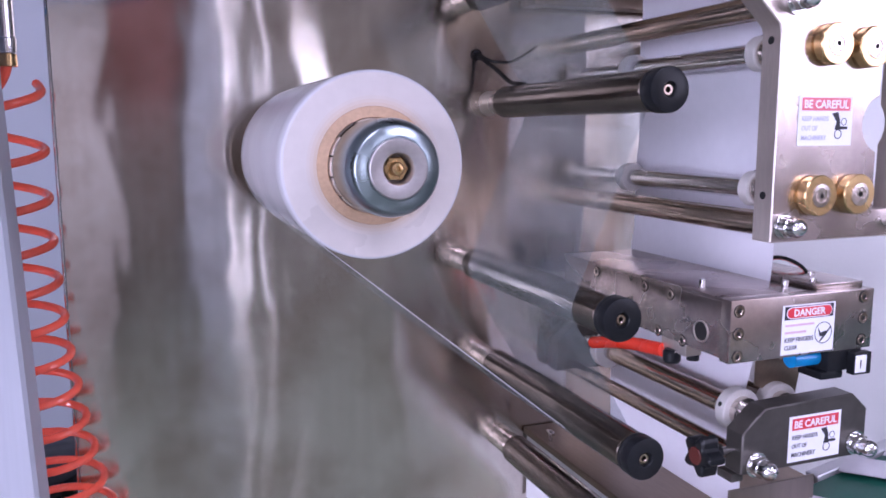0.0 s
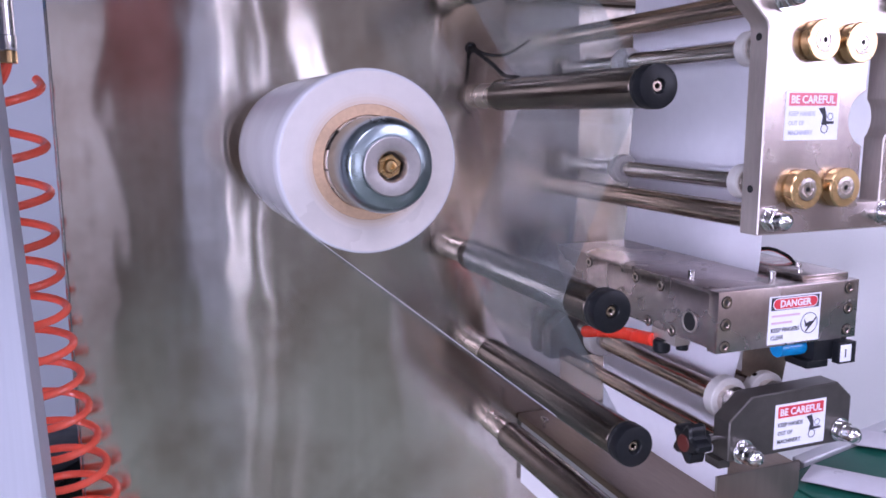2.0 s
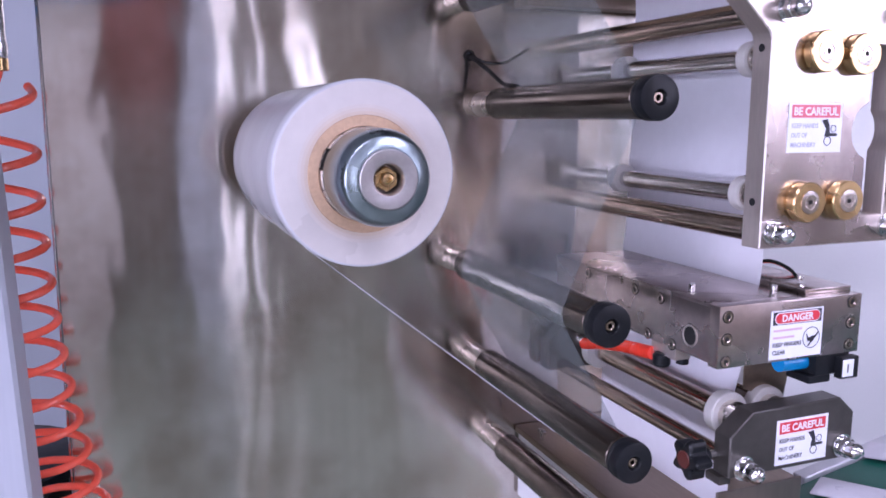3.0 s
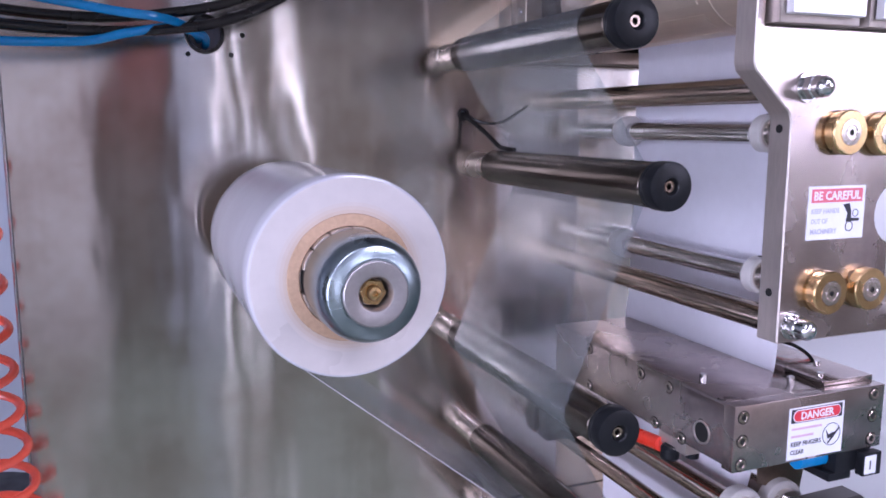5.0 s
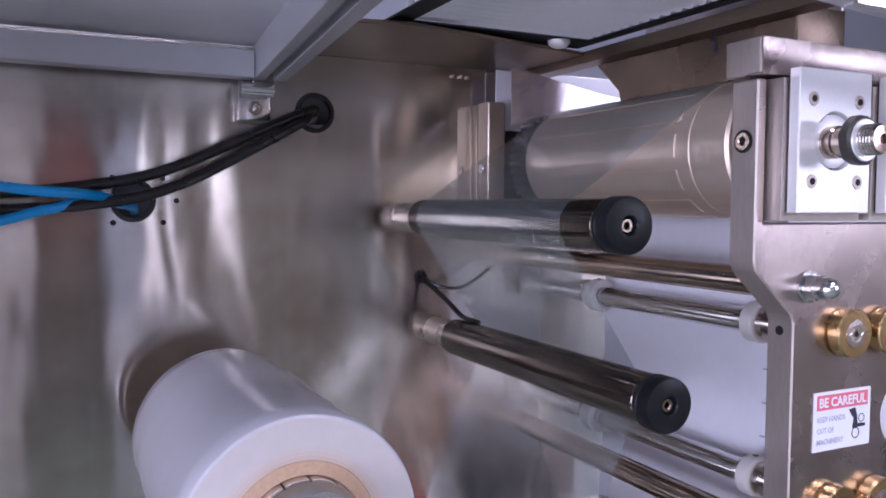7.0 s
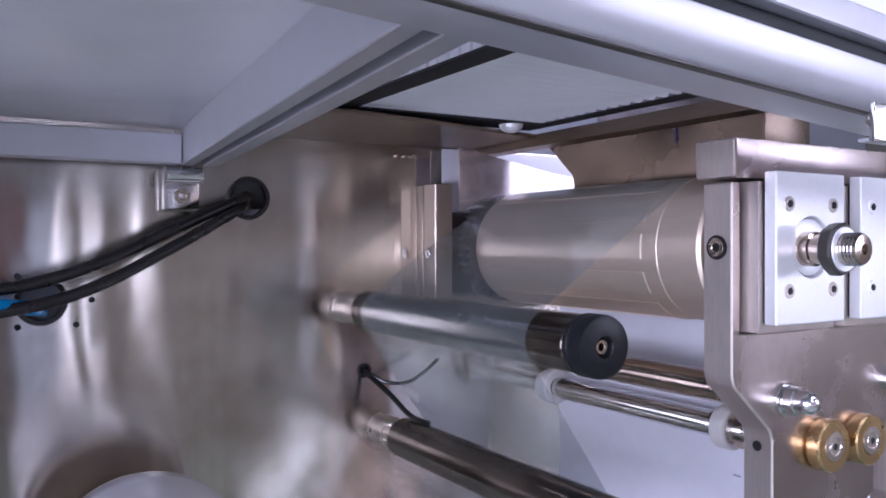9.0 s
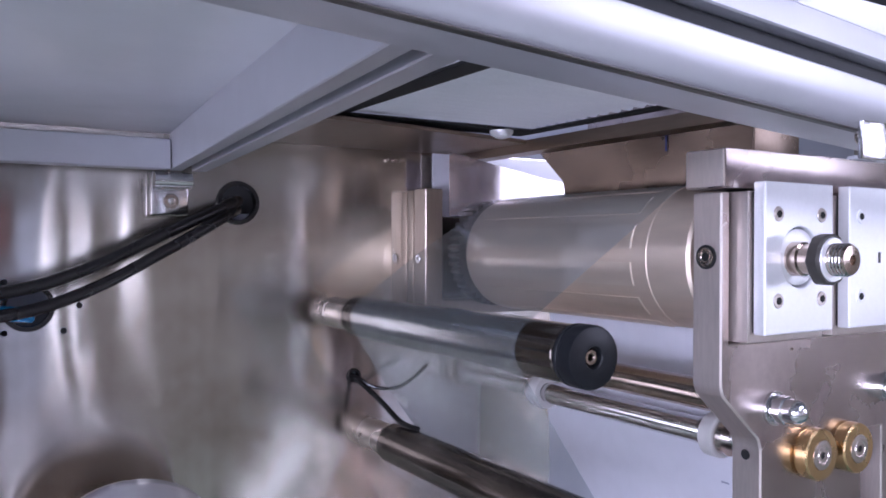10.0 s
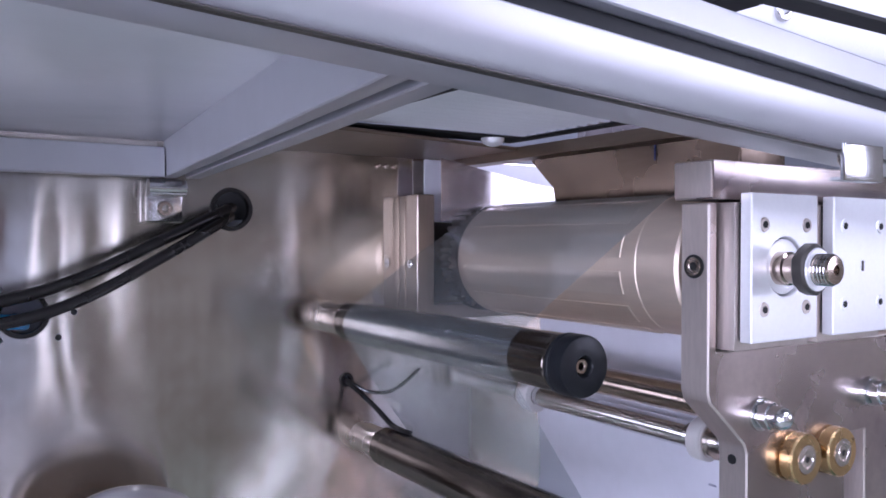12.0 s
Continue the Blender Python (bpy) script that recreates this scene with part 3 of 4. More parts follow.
def reel_chuck():
    t = thing("reel_chuck", "zinc-plated expanding chuck with a brass valve", "chuck", at=(ROLL.x, 0, ROLL.y))
    part("mandrel", lathe([(0.68, 0), (0.68, 0.030), (0.63, 0.030), (0.625, 0.0285), (0.40, 0.0285), (0.40, 0)], seg=48), M_ROD, t)
    # Unseen disc, added to lighten the back of the reel in the panel.
    part("reflection_disc", lathe([(0.622, 0.029), (0.622, 0.058), (0.621, 0.059), (0.612, 0.059), (0.611, 0.058), (0.611, 0.029)], seg=64), M_SLEEVE, t, "unseen satin disc added to lighten the reel's reflection")
    part("expanding_sleeve", lathe([(0.60, 0.0312), (0.392, 0.0312), (0.3785, 0.0312), (0.3776, 0.0306), (0.3776, 0.026)], seg=64), M_HOLE, t, "dark joint under the gripping strips")
    part("nose", lathe([(0.3800, 0.0270), (0.3800, 0.0314), (0.3794, 0.0319), (0.3510, 0.0320), (0.3480, 0.0317), (0.3440, 0.0308), (0.3400, 0.0292), (0.3376, 0.0276), (0.3370, 0.0268), (0.3348, 0.0205), (0.3343, 0.0201),
                        (0.3342, 0.0197), (0.3344, 0.0194)], seg=72), M_CHUCK, t, "zinc-plated bevelled chuck nose")
    part("nose_face", lathe([(0.3344, 0.0194), (0.3336, 0.0191), (0.3332, 0.0185), (0.3332, 0.0112), (0.3335, 0.0104), (0.3350, 0.0095), (0.3480, 0.0090), (0.3480, 0)], seg=56), M_CHUCKFACE, t, "turned grey face")
    v = part("valve", lathe([(0.3478, 0), (0.3478, 0.0070), (0.3430, 0.0070), (0.3425, 0.0062), (0.3425, 0.0048), (0.3370, 0.0046), (0.3355, 0.0036), (0.3352, 0.0018), (0.3375, 0.0014), (0.3375, 0)], seg=24), M_BRASS, t, "brass air valve")
    part("valve_hexagon", prism(hexagon(0, 0, 0.0082), 0.3395, 0.3475, 0.0006), M_BRASS, v)
    for k in range(14):
        m = Matrix.Rotation(2 * math.pi * k / 14, 4, "Y")
        start = 0.3905 if k in (2, 9) else 0.3812
        arc = [(0.0302, -0.0064), (0.0316, -0.0067), (0.0324, -0.0034), (0.0326, 0.0), (0.0324, 0.0034), (0.0316, 0.0067), (0.0302, 0.0064)]
        part("gripping_strip", prism(arc, start, 0.58, 0.0003, None, (), m), M_SLEEVE, t, "satin gripping strip")
    return t


REEL, CHUCK = film_reel(), reel_chuck()


# ---- sealing head ----
def acorn_nut(x, y, z, label="bright chromed acorn nut on a washer"):
    """Dome nut on a plate whose face lies at y."""
    t = thing("acorn_nut", label, "nut", "acorn nuts on the plates", at=(x, y, z))
    part("washer", lathe([(0, 0.004), (0, 0.0105), (-0.0020, 0.0105), (-0.0022, 0.004)], seg=28), M_CHROME, t)
    part("hexagon", prism(hexagon(0, 0, 0.0090, 0.2), -0.0100, -0.0023, 0.0006), M_CHROME, t)
    part("dome", lathe([(-0.0099, 0.0078), (-0.0104, 0.0074)] + [(-0.0150 - 0.0072 * math.sin(a), 0.0075 * math.cos(a)) for a in [i * math.pi / 16 for i in range(8)]] + [(-0.0222, 0)], seg=28), M_CHROME, t)
    return t


def tie_rod(x, z, y0, y1, r=0.0102, label="polished brown-tinted steel tie rod"):
    t = thing("tie_rod", label, "rod", "tie rods between the plates", at=(x, 0, z))
    part("shaft", lathe([(y1, 0), (y1, r), (y0 + 0.001, r), (y0, r - 0.001), (y0, 0)], seg=32), M_ROD, t)
    return t


def guide_rod(x, z, y0, y1, ny, fy, r, rc, name="guide_rod", label="bright steel guide rod with white nylon collars", metal=None):
    t = thing(name, label, "rod", "web guide rods", at=(x, 0, z))
    part("shaft", lathe([(y1, 0), (y1, r), (y0, r), (y0, 0)], seg=32), M_CHROME, t)
    part("sleeve", lathe([(fy - 0.013, r), (fy - 0.013, r + 0.0012), (ny + 0.013, r + 0.0012), (ny + 0.013, r)], seg=32), metal or M_CHROME, t)
    for cy in (ny, fy):
        c = part("collar", lathe([(cy - 0.006, r + 0.0005), (cy - 0.006, rc - 0.001), (cy - 0.005, rc), (cy + 0.005, rc), (cy + 0.006, rc - 0.001), (cy + 0.006, r + 0.0005)], seg=36), M_NYLON, t, "white nylon collar")
        part("grub_screw", lathe([(rc - 0.002, 0), (rc - 0.002, 0.0022), (rc + 0.0004, 0.0022), (rc + 0.0004, 0)], seg=12, m=pose(0, cy, 0, 90, 0, 0) @ Matrix.Identity(4)), M_BLACK, c, "black grub screw")
        part("hub", lathe([(cy - 0.012 if cy == ny else cy + 0.006, r), (cy - 0.012 if cy == ny else cy + 0.006, r + 0.0045), (cy - 0.006 if cy == ny else cy + 0.012, r + 0.0045), (cy - 0.006 if cy == ny else cy + 0.012, r)], seg=28), M_FLANGE, t)
    return t


PF, PB = 0.350, 0.371
SLOT = [(0.634, 1.313), (0.634, 1.3605)] + [(0.641 + 0.0235 * math.cos(radians(a)), 1.383 + 0.0235 * math.sin(radians(a))) for a in range(250, 100, -15)] + \
       [(0.634, 1.4055), (0.634, 1.452), (0.658, 1.452), (0.658, 1.3995)] + [(0.641 + 0.0235 * math.cos(radians(a)), 1.383 + 0.0235 * math.sin(radians(a))) for a in range(30, -40, -15)] + [(0.658, 1.3665), (0.658, 1.313)]
OUTLINE = [(0.529, 1.290), (0.529, 1.452), (0.527, 1.458), (0.495, 1.487), (0.493, 1.493), (0.493, 1.606), (0.5005, 1.606), (0.5005, 1.517), (0.690, 1.517), (0.690, 1.606), (0.72, 1.606), (0.72, 1.290)]
SLOT = [(x + 0.003, z) for x, z in SLOT]
OUTLINE = [(x + 0.003, z) for x, z in OUTLINE]


def front_plate():
    t = thing("front_plate", "brushed steel front plate with keyhole slot and cut-out for bearing blocks", "plate")
    holes = [SLOT]
    plate = part("plate", prism(OUTLINE, PF, PB, 0.0010, None, holes), [M_PLATE, M_EDGE], t)
    # Side faces take paler, rougher steel, putting the panel's reflected brightness into colour.
    for p in plate.data.polygons:
        p.material_index = 0 if abs(p.normal.y) > 0.9 else 1
    cap = part("cap_bar", box(0.495, 0.723, PF - 0.004, PB + 0.004, 1.608, 1.631, 0.0008), M_PLATE, t, "steel bar closing the cut-out")
    part("cap_end", box(0.4935, 0.4955, PF - 0.003, PB + 0.003, 1.609, 1.630, 0.0004), M_EDGE, cap)
    # Holes and sockets in the edge are flat black discs painting their shade.
    for z in (1.447, 1.327):
        part("edge_bore_shade", lathe([(0, 0), (0, 0.0031), (-0.0004, 0.0031), (-0.0004, 0)], seg=16, m=pose(0.5318, 0.3605, z, 0, 0, -90)), M_HOLE, t, "flat black disc for the shade in a drilled hole")
    e = part("edge_screw", socket_screw_x(0.4958, 0.3605, 1.568, 0.0056, 0.0016), M_ROD, t, "steel socket screw")
    part("counterbore_shade", lathe([(0, 0), (0, 0.0072), (-0.0007, 0.0072), (-0.0007, 0)], seg=24, m=pose(0.4958, 0.3605, 1.568, 0, 0, -90)), M_HOLE, e)
    part("socket", lathe([(0, 0), (0, 0.0026), (-0.0012, 0.0026), (-0.0012, 0)], seg=6, m=pose(0.4958, 0.3605, 1.568, 0, 0, -90)), M_HOLE, e)


front_plate()


def rear_plate():
    t = thing("rear_plate", "brushed steel rear bearing plate before the panel", "plate")
    out = [(0.474, 1.512), (0.474, 1.624), (0.492, 1.624), (0.492, 1.525), (0.690, 1.525), (0.690, 1.624), (0.72, 1.624), (0.72, 1.512)]
    part("plate", prism(out, 0.648, 0.6685, 0.0010), M_BACKPL, t)
    part("spacer", box(0.4735, 0.4920, 0.6687, 0.6798, 1.512, 1.623, 0.0006), M_BACKPL, t, "brown steel spacer bar")
    for z in (1.562,):
        part("screw", socket_screw_x(0.474, 0.6585, z, 0.0040, 0.002), M_CHROME, t)


rear_plate()


def bearing_block(x0, x1, bored=True):
    t = thing("bearing_block", "bright satin aluminium bearing block with four screws", "bearing", "bearing blocks in the cut-out")
    cx, cz, z0, z1 = 0.5 * (x0 + x1), 1.5680, 1.5235, 1.6115
    part("housing", box(x0 - 0.0030, x1 + 0.0045, 0.3410, 0.372, 1.5185, 1.6062, 0.0008), M_EDGE, t, "steel bearing housing")
    part("packing_strip", box(x0 + 0.0012, x1 - 0.0012, 0.3396, 0.3409, z0 + 0.001, 1.6060, 0.0002), M_HOLE, t, "dark joint behind the face")
    sq = [(x0, z0), (x1, z0), (x1, z1), (x0, z1)]
    holes = [ring(cx, cz, 0.0178, 32)] if bored else []
    part("face_plate", prism(sq, 0.3315, 0.3395, 0.0007, None, holes), M_ALU, t, "bright aluminium face plate")
    if bored:
        part("seal_ring", lathe([(0.3390, 0.0085), (0.3332, 0.0090), (0.3326, 0.0150), (0.3332, 0.0166), (0.3390, 0.0168)], cx, cz, 40), M_ALU, t)
    else:
        part("centre_mark", box(cx - 0.0010, cx + 0.0010, 0.3308, 0.3316, cz - 0.0042, cz + 0.0026, 0.0003), M_DARKPL, t)
    for dx in (-0.0205, 0.0205):
        for dz in (-0.0250, 0.0250):
            s = part("screw", lathe([(0.3308, 0), (0.3308, 0.0040), (0.3318, 0.0046), (0.3318, 0)], cx + dx, cz + dz, 20), M_EDGE if bored else M_ALU, t)
            # Black hexagon paints the shade inside the socket.
            part("socket", prism(hexagon(cx + dx, cz + dz, 0.0023, 0.2), 0.3304, 0.3314, 0), M_HOLE, s)
    return t


bearing_block(0.5105, 0.5750)
bearing_block(0.5920, 0.6565, False)


def sealing_drum(c, shaft=True):
    t = thing("sealing_drum", "satin steel sealing drum with shallow rectangular recesses", "drum", "pair of sealing drums", at=(c.x, 0, c.y))
    R = RDRUM
    part("barrel", lathe([(0.622, 0), (0.622, R - 0.012), (0.618, R - 0.009), (0.612, R - 0.001), (0.610, R), (0.4055, R), (0.4050, R - 0.0005), (0.4035, R - 0.0006), (0.374, R - 0.0012), (0.372, R - 0.003), (0.372, 0)], seg=96), M_DRUM, t)
    for k in range(12):
        b = bmesh.new()
        n = 5
        a0, a1 = radians(30 * k), radians(30 * k + 19)
        lo = [(math.cos(a0 + (a1 - a0) * i / n), math.sin(a0 + (a1 - a0) * i / n)) for i in range(n + 1)]
        rows = [[b.verts.new((rr * cx, yy, rr * cz)) for cx, cz in lo] for rr, yy in ((R - 0.0002, 0.4180), (R + 0.0007, 0.4186), (R + 0.0007, 0.5995), (R - 0.0002, 0.6000))]
        for p, q in zip(rows, rows[1:]):
            for i in range(n):
                b.faces.new((p[i], p[i + 1], q[i + 1], q[i]))
        for j in (0, n):
            rim = [b.verts.new(((R - 0.0004) * lo[j][0], yy, (R - 0.0004) * lo[j][1])) for yy in (0.4180, 0.6000)]
            b.faces.new((rows[0][j], rows[1][j], rim[0]))
            b.faces.new((rows[1][j], rows[2][j], rim[1], rim[0]))
            b.faces.new((rows[2][j], rows[3][j], rim[1]))
        part("seal_face", b, M_RECESS, t)
    teeth = []
    for k in range(40):
        a = 2 * math.pi * k / 40
        teeth += [((R - 0.004 + d) * Vector((math.cos(a + o), math.sin(a + o)))) for o, d in ((0, 0), (0.05, 0.004), (0.10, 0.004))]
    part("gear", prism([(p.x, p.y) for p in teeth], 0.626, 0.640, 0), M_DARKPL, t, "dark toothed gear")
    s = part("shaft", lathe([(0.372, 0.0100), (0.326, 0.0100), (0.3252, 0.0088), (0.2985, 0.0088), (0.2975, 0.0080), (0.2970, 0.0030), (0.2995, 0.0026), (0.2995, 0)] if shaft
             else [(0.372, 0.0088), (0.345, 0.0088), (0.345, 0)], seg=36), M_ROD, t)
    if shaft:
        for k in range(6):
            part("thread", lathe([(0.2990 + 0.002 * k, 0.0086), (0.2997 + 0.002 * k, 0.0093), (0.3004 + 0.002 * k, 0.0086)], seg=32), M_CHROME, s)
        n = [(0.0163 * math.cos(radians(30 * k)) * (1 if k % 2 else 0.94), 0.0163 * math.sin(radians(30 * k)) * (1 if k % 2 else 0.94)) for k in range(12)]
        part("lock_nut", prism([(x * 0.95, z * 0.95) for x, z in n], 0.3085, 0.3165, 0.0012), M_DARKPL, s, "blackened lock nut")
        part("nut_washer", lathe([(0.3086, 0.0088), (0.3076, 0.0092), (0.3076, 0.0122), (0.3086, 0.0126)], seg=32), M_ALU, s, "bright washer ring")
    return t


DRUM_A = sealing_drum(DRUM)
DRUM_B = sealing_drum(DRUM2, False)

for x, z in ((0.544, 1.476), (0.544, 1.303), (0.667, 1.304), (0.667, 1.478)):
    tie_rod(x, z, 0.352, 0.680)
    acorn_nut(x, PF, z)
RODS = [guide_rod(x, z, 0.352, 0.680, 0.4150, 0.607, 0.0080, 0.0152) for z in (1.443, 1.328) for x in (0.573, 0.613)]


def brass_knob(x, z):
    t = thing("brass_knob", "round brass bushing with steel screw centre", "bushing", "brass bushings on the front plate", at=(x, 0, z))
    part("body", lathe([(0.3500, 0.004), (0.3500, 0.0150), (0.3494, 0.0158), (0.3488, 0.0150), (0.3482, 0.0163), (0.3414, 0.0163), (0.3404, 0.0154), (0.3404, 0.0096), (0.3412, 0.0094)], seg=48), M_BRASS, t)
    h = part("hub", lathe([(0.3414, 0.0095), (0.3400, 0.0092), (0.3398, 0.0060), (0.3406, 0.0056), (0.3406, 0.0050), (0.3398, 0.0046), (0.3398, 0.0022), (0.3419, 0.0019), (0.3419, 0)], seg=32), M_FLANGE, t, "grey steel hub")
    part("pin", lathe([(0.3418, 0), (0.3418, 0.0016), (0.3402, 0.0014), (0.3402, 0)], seg=12), M_HOLE, h)


for x, z in ((0.579, 1.4445), (0.6185, 1.4435), (0.5715, 1.327), (0.612, 1.327)):
    brass_knob(x, z)


# ---- sensor box under the head ----
def sensor_box():
    t = thing("sensor_box", "brushed steel sensor box with screwed plates", "box")
    part("body", box(0.4985, 0.6445, 0.3610, 0.615, 1.1965, 1.2430, 0.0008), M_PLATE, t)
    part("front_cover", box(0.4965, 0.6455, 0.3490, 0.3607, 1.1950, 1.2462, 0.0008), M_PLATE, t, "steel front cover")
    part("top_cover", box(0.4975, 0.5865, 0.3610, 0.615, 1.2433, 1.2462, 0.0006), M_PLATE, t)
    part("top_strip", box(0.5945, 0.6455, 0.3610, 0.615, 1.2433, 1.2505, 0.0006), M_PLATE, t, "raised bright strip")
    # The bore and the screw recesses below are black discs for shade.
    part("side_bore_shade", lathe([(0, 0), (0, 0.0078), (-0.0004, 0.0078), (-0.0004, 0)], seg=28, m=pose(0.4984, 0.386, 1.2135, 0, 0, -90)), M_HOLE, t, "flat black disc for the shade in a drilled bore")
    part("bore_rim", lathe([(0.0, 0.0078), (-0.0008, 0.0082), (-0.0008, 0.0092), (0, 0.0094)], seg=28, m=pose(0.4984, 0.386, 1.2135, 0, 0, -90)), M_EDGE, t)
    for x, zs in ((0.5045, (1.2375, 1.219, 1.2005)), (0.6345, (1.2395, 1.2215, 1.2025))):
        for z in zs:
            f = part("front_screw", socket_screw(x, 0.3490, z, 0.0046, 0.0012), M_ROD, t)
            part("counterbore_shade", prism(ring(x, z, 0.0053, 20), 0.3486, 0.3495, 0), M_HOLE, f)
            part("socket", prism(hexagon(x, z, 0.0018, 0.3), 0.3480, 0.3489, 0), M_HOLE, f)
    for y, z in ((0.467, 1.237), (0.4285, 1.2365), (0.445, 1.2005), (0.410, 1.1995), (0.55, 1.237), (0.55, 1.201)):
        f = part("side_screw", socket_screw_x(0.4985, y, z, 0.0046, 0.0012), M_ROD, t)
        part("counterbore_shade", lathe([(0, 0), (0, 0.0053), (-0.0005, 0.0053), (-0.0005, 0)], seg=20, m=pose(0.4985, y, z, 0, 0, -90)), M_HOLE, f)
        part("socket", lathe([(0, 0), (0, 0.0018), (-0.0009, 0.0018), (-0.0009, 0)], seg=6, m=pose(0.4985, y, z, 0, 0, -90)), M_HOLE, f)
    for x, y in ((0.513, 0.405), (0.573, 0.374), (0.603, 0.374), (0.627, 0.40)):
        part("standoff", lathe([(1.2463, 0), (1.2463, 0.0030), (1.2530, 0.0030), (1.2535, 0.0024), (1.2535, 0)], 0, 0, 14, None, "y", pose(x, y, 0, 90) @ Matrix.Diagonal((1, 1, -1, 1))), M_CHROME, t)
    g = part("film_guide", prism([(0.566, 1.1964), (0.584, 1.1964), (0.600, 1.1800), (0.617, 1.1690), (0.612, 1.1410), (0.604, 1.1400), (0.566, 1.1560)], 0.395, 0.3965, 0.0003), M_BROWNST, t, "polished bent guide sheet")
    part("guide_flange", prism([(0.586, 1.1795), (0.6165, 1.1700), (0.6165, 1.1715), (0.586, 1.1815)], 0.372, 0.395, 0.0003), M_CHROME, g)
    return t


sensor_box()


def lever():
    t = thing("toggle_lever", "red gripped toggle lever under the sensor box", "lever")
    part("grip", hose(smooth_path([(0.503, 0.56, 1.160), (0.500, 0.52, 1.171), (0.4985, 0.48, 1.179), (0.4985, 0.436, 1.1845)], 6), 0.0062, 14), M_RED, t, "glossy red grip")
    part("arm", box(0.4965, 0.5005, 0.417, 0.440, 1.180, 1.188, 0.0008), M_CHROME, t)
    part("foot", lathe([(0, 0), (0, 0.0065), (0.002, 0.0078), (0.010, 0.0078), (0.012, 0.006), (0.012, 0)], 0, 0, 20, None, "y", pose(0.4990, 0.424, 1.1765, 90)), M_CAP, t, "black rubber foot")
    part("foot", lathe([(0, 0), (0, 0.0055), (0.009, 0.0055), (0.009, 0)], 0, 0, 20, None, "y", pose(0.512, 0.412, 1.1805, 90)), M_CAP, t)
    part("bracket", box(0.499, 0.515, 0.405, 0.440, 1.1860, 1.1962, 0.0008), M_EDGE, t)


lever()


def sensor_plug():
    t = thing("sensor_plug", "black sensor connector with a white number tag", "connector")
    part("body", box(0.603, 0.640, 0.352, 0.385, 1.1760, 1.1945, 0.0015), M_CAP, t)
    part("cable_end", box(0.598, 0.622, 0.3535, 0.38, 1.1690, 1.1758, 0.0015), M_CAP, t)
    c = part("tag_holder", box(0.6235, 0.6425, 0.3440, 0.3518, 1.1735, 1.1925, 0.0008), M_CAP, t)
    part("tag", box(0.6245, 0.6365, 0.3434, 0.3440, 1.1755, 1.1905, 0.0002), M_LABEL, c, "white number tag")
    lettering("1", 0.010, M_INKBLK, c, 0.6292, 0.3432, 1.1795, 0.0002)
    part("blue_fitting", lathe([(0.575, 0), (0.575, 0.0075), (0.6020, 0.0075), (0.6025, 0.006), (0.6025, 0)], 0, 0, 20, None, "y", pose(0, 0.366, 1.1868, 0, 0, -90)), M_BLUE, t, "blue push-in fitting")
    w = smooth_path([(0.612, 0.46, 1.249), (0.615, 0.445, 1.258), (0.621, 0.43, 1.262), (0.628, 0.415, 1.257), (0.630, 0.405, 1.249)], 6)
    part("lead", hose(w, 0.0016, 8), M_BLACK, t, "thin black cable")
    part("lead", hose([p + Vector((0.004, 0.004, -0.002)) for p in w], 0.0012, 8), M_RED, t, "thin red wire")


sensor_plug()


# ---- lower pull rollers ----
def lower_head():
    t = thing("lower_plate", "blackened steel end plate with chamfered corners", "plate")
    out = [(0.512, 1.101), (0.512, 1.136), (0.534, 1.155), (0.627, 1.157), (0.644, 1.142), (0.644, 1.101)]
    part("plate", prism(out, 0.346, 0.366, 0.0010), M_DARKPL, t)
    part("shoe", box(0.508, 0.520, 0.352, 0.370, 1.093, 1.1005, 0.0012), M_DARKPL, t)
    k = thing("star_knob", "black star grip knob on a steel stud", "knob")
    lobes = []
    for i in range(60):
        a = 2 * math.pi * i / 60
        r = 0.0145 + 0.0032 * math.cos(5 * a)
        lobes.append((r * math.cos(a), r * math.sin(a)))
    m = pose(0.489, 0.362, 1.117, 0, 0, -90)
    part("grip", prism(lobes, -0.010, 0.007, 0.0020, None, (), m), M_CAP, k)
    part("inset", lathe([(-0.0110, 0), (-0.0110, 0.0070), (-0.0099, 0.0075), (-0.0099, 0)], seg=24, m=m), M_INSET, k, "dull red inset")
    part("neck", lathe([(0.007, 0), (0.007, 0.008), (0.013, 0.0068), (0.013, 0)], seg=20, m=m), M_CAP, k)
    part("stud", lathe([(0.012, 0), (0.012, 0.0034), (0.0228, 0.0034), (0.0228, 0)], seg=16, m=m), M_CHROME, k)
    tie_rod(0.531, 1.106, 0.366, 0.655, 0.0075)
    tie_rod(0.634, 1.109, 0.366, 0.655, 0.0075)
    acorn_nut(0.526, 0.346, 1.109)
    acorn_nut(0.632, 0.346, 1.113)
    g = []
    for x in (0.546, 0.588):
        g.append(guide_rod(x, 1.138, 0.3662, 0.655, 0.393, 0.600, 0.0088, 0.0195, "pull_roller", "brown-tinted steel pull roller with white nylon collars", M_ROD))
    q = thing("idle_roller", "brown steel idle roller with a black end behind the web", "roller")
    part("tube", lathe([(0.668, 0), (0.668, 0.0130), (0.450, 0.0130), (0.450, 0)], 0.640, 1.170, 32), M_ROD, q)
    part("end_cap", lathe([(0.4498, 0), (0.4498, 0.0132), (0.436, 0.0132), (0.4345, 0.0120), (0.4345, 0)], 0.640, 1.170, 32), M_CAP, q, "black end cap")
    e = thing("lower_rear_plate", "blackened steel rear end plate", "plate")
    part("plate", prism(out, 0.655, 0.675, 0.0010), M_DARKPL, e)
    return g


PULL = lower_head()
FLAT = Matrix(((1, 0, 0, 0), (0, 0, 1, 0), (0, 1, 0, 0), (0, 0, 0, 1)))


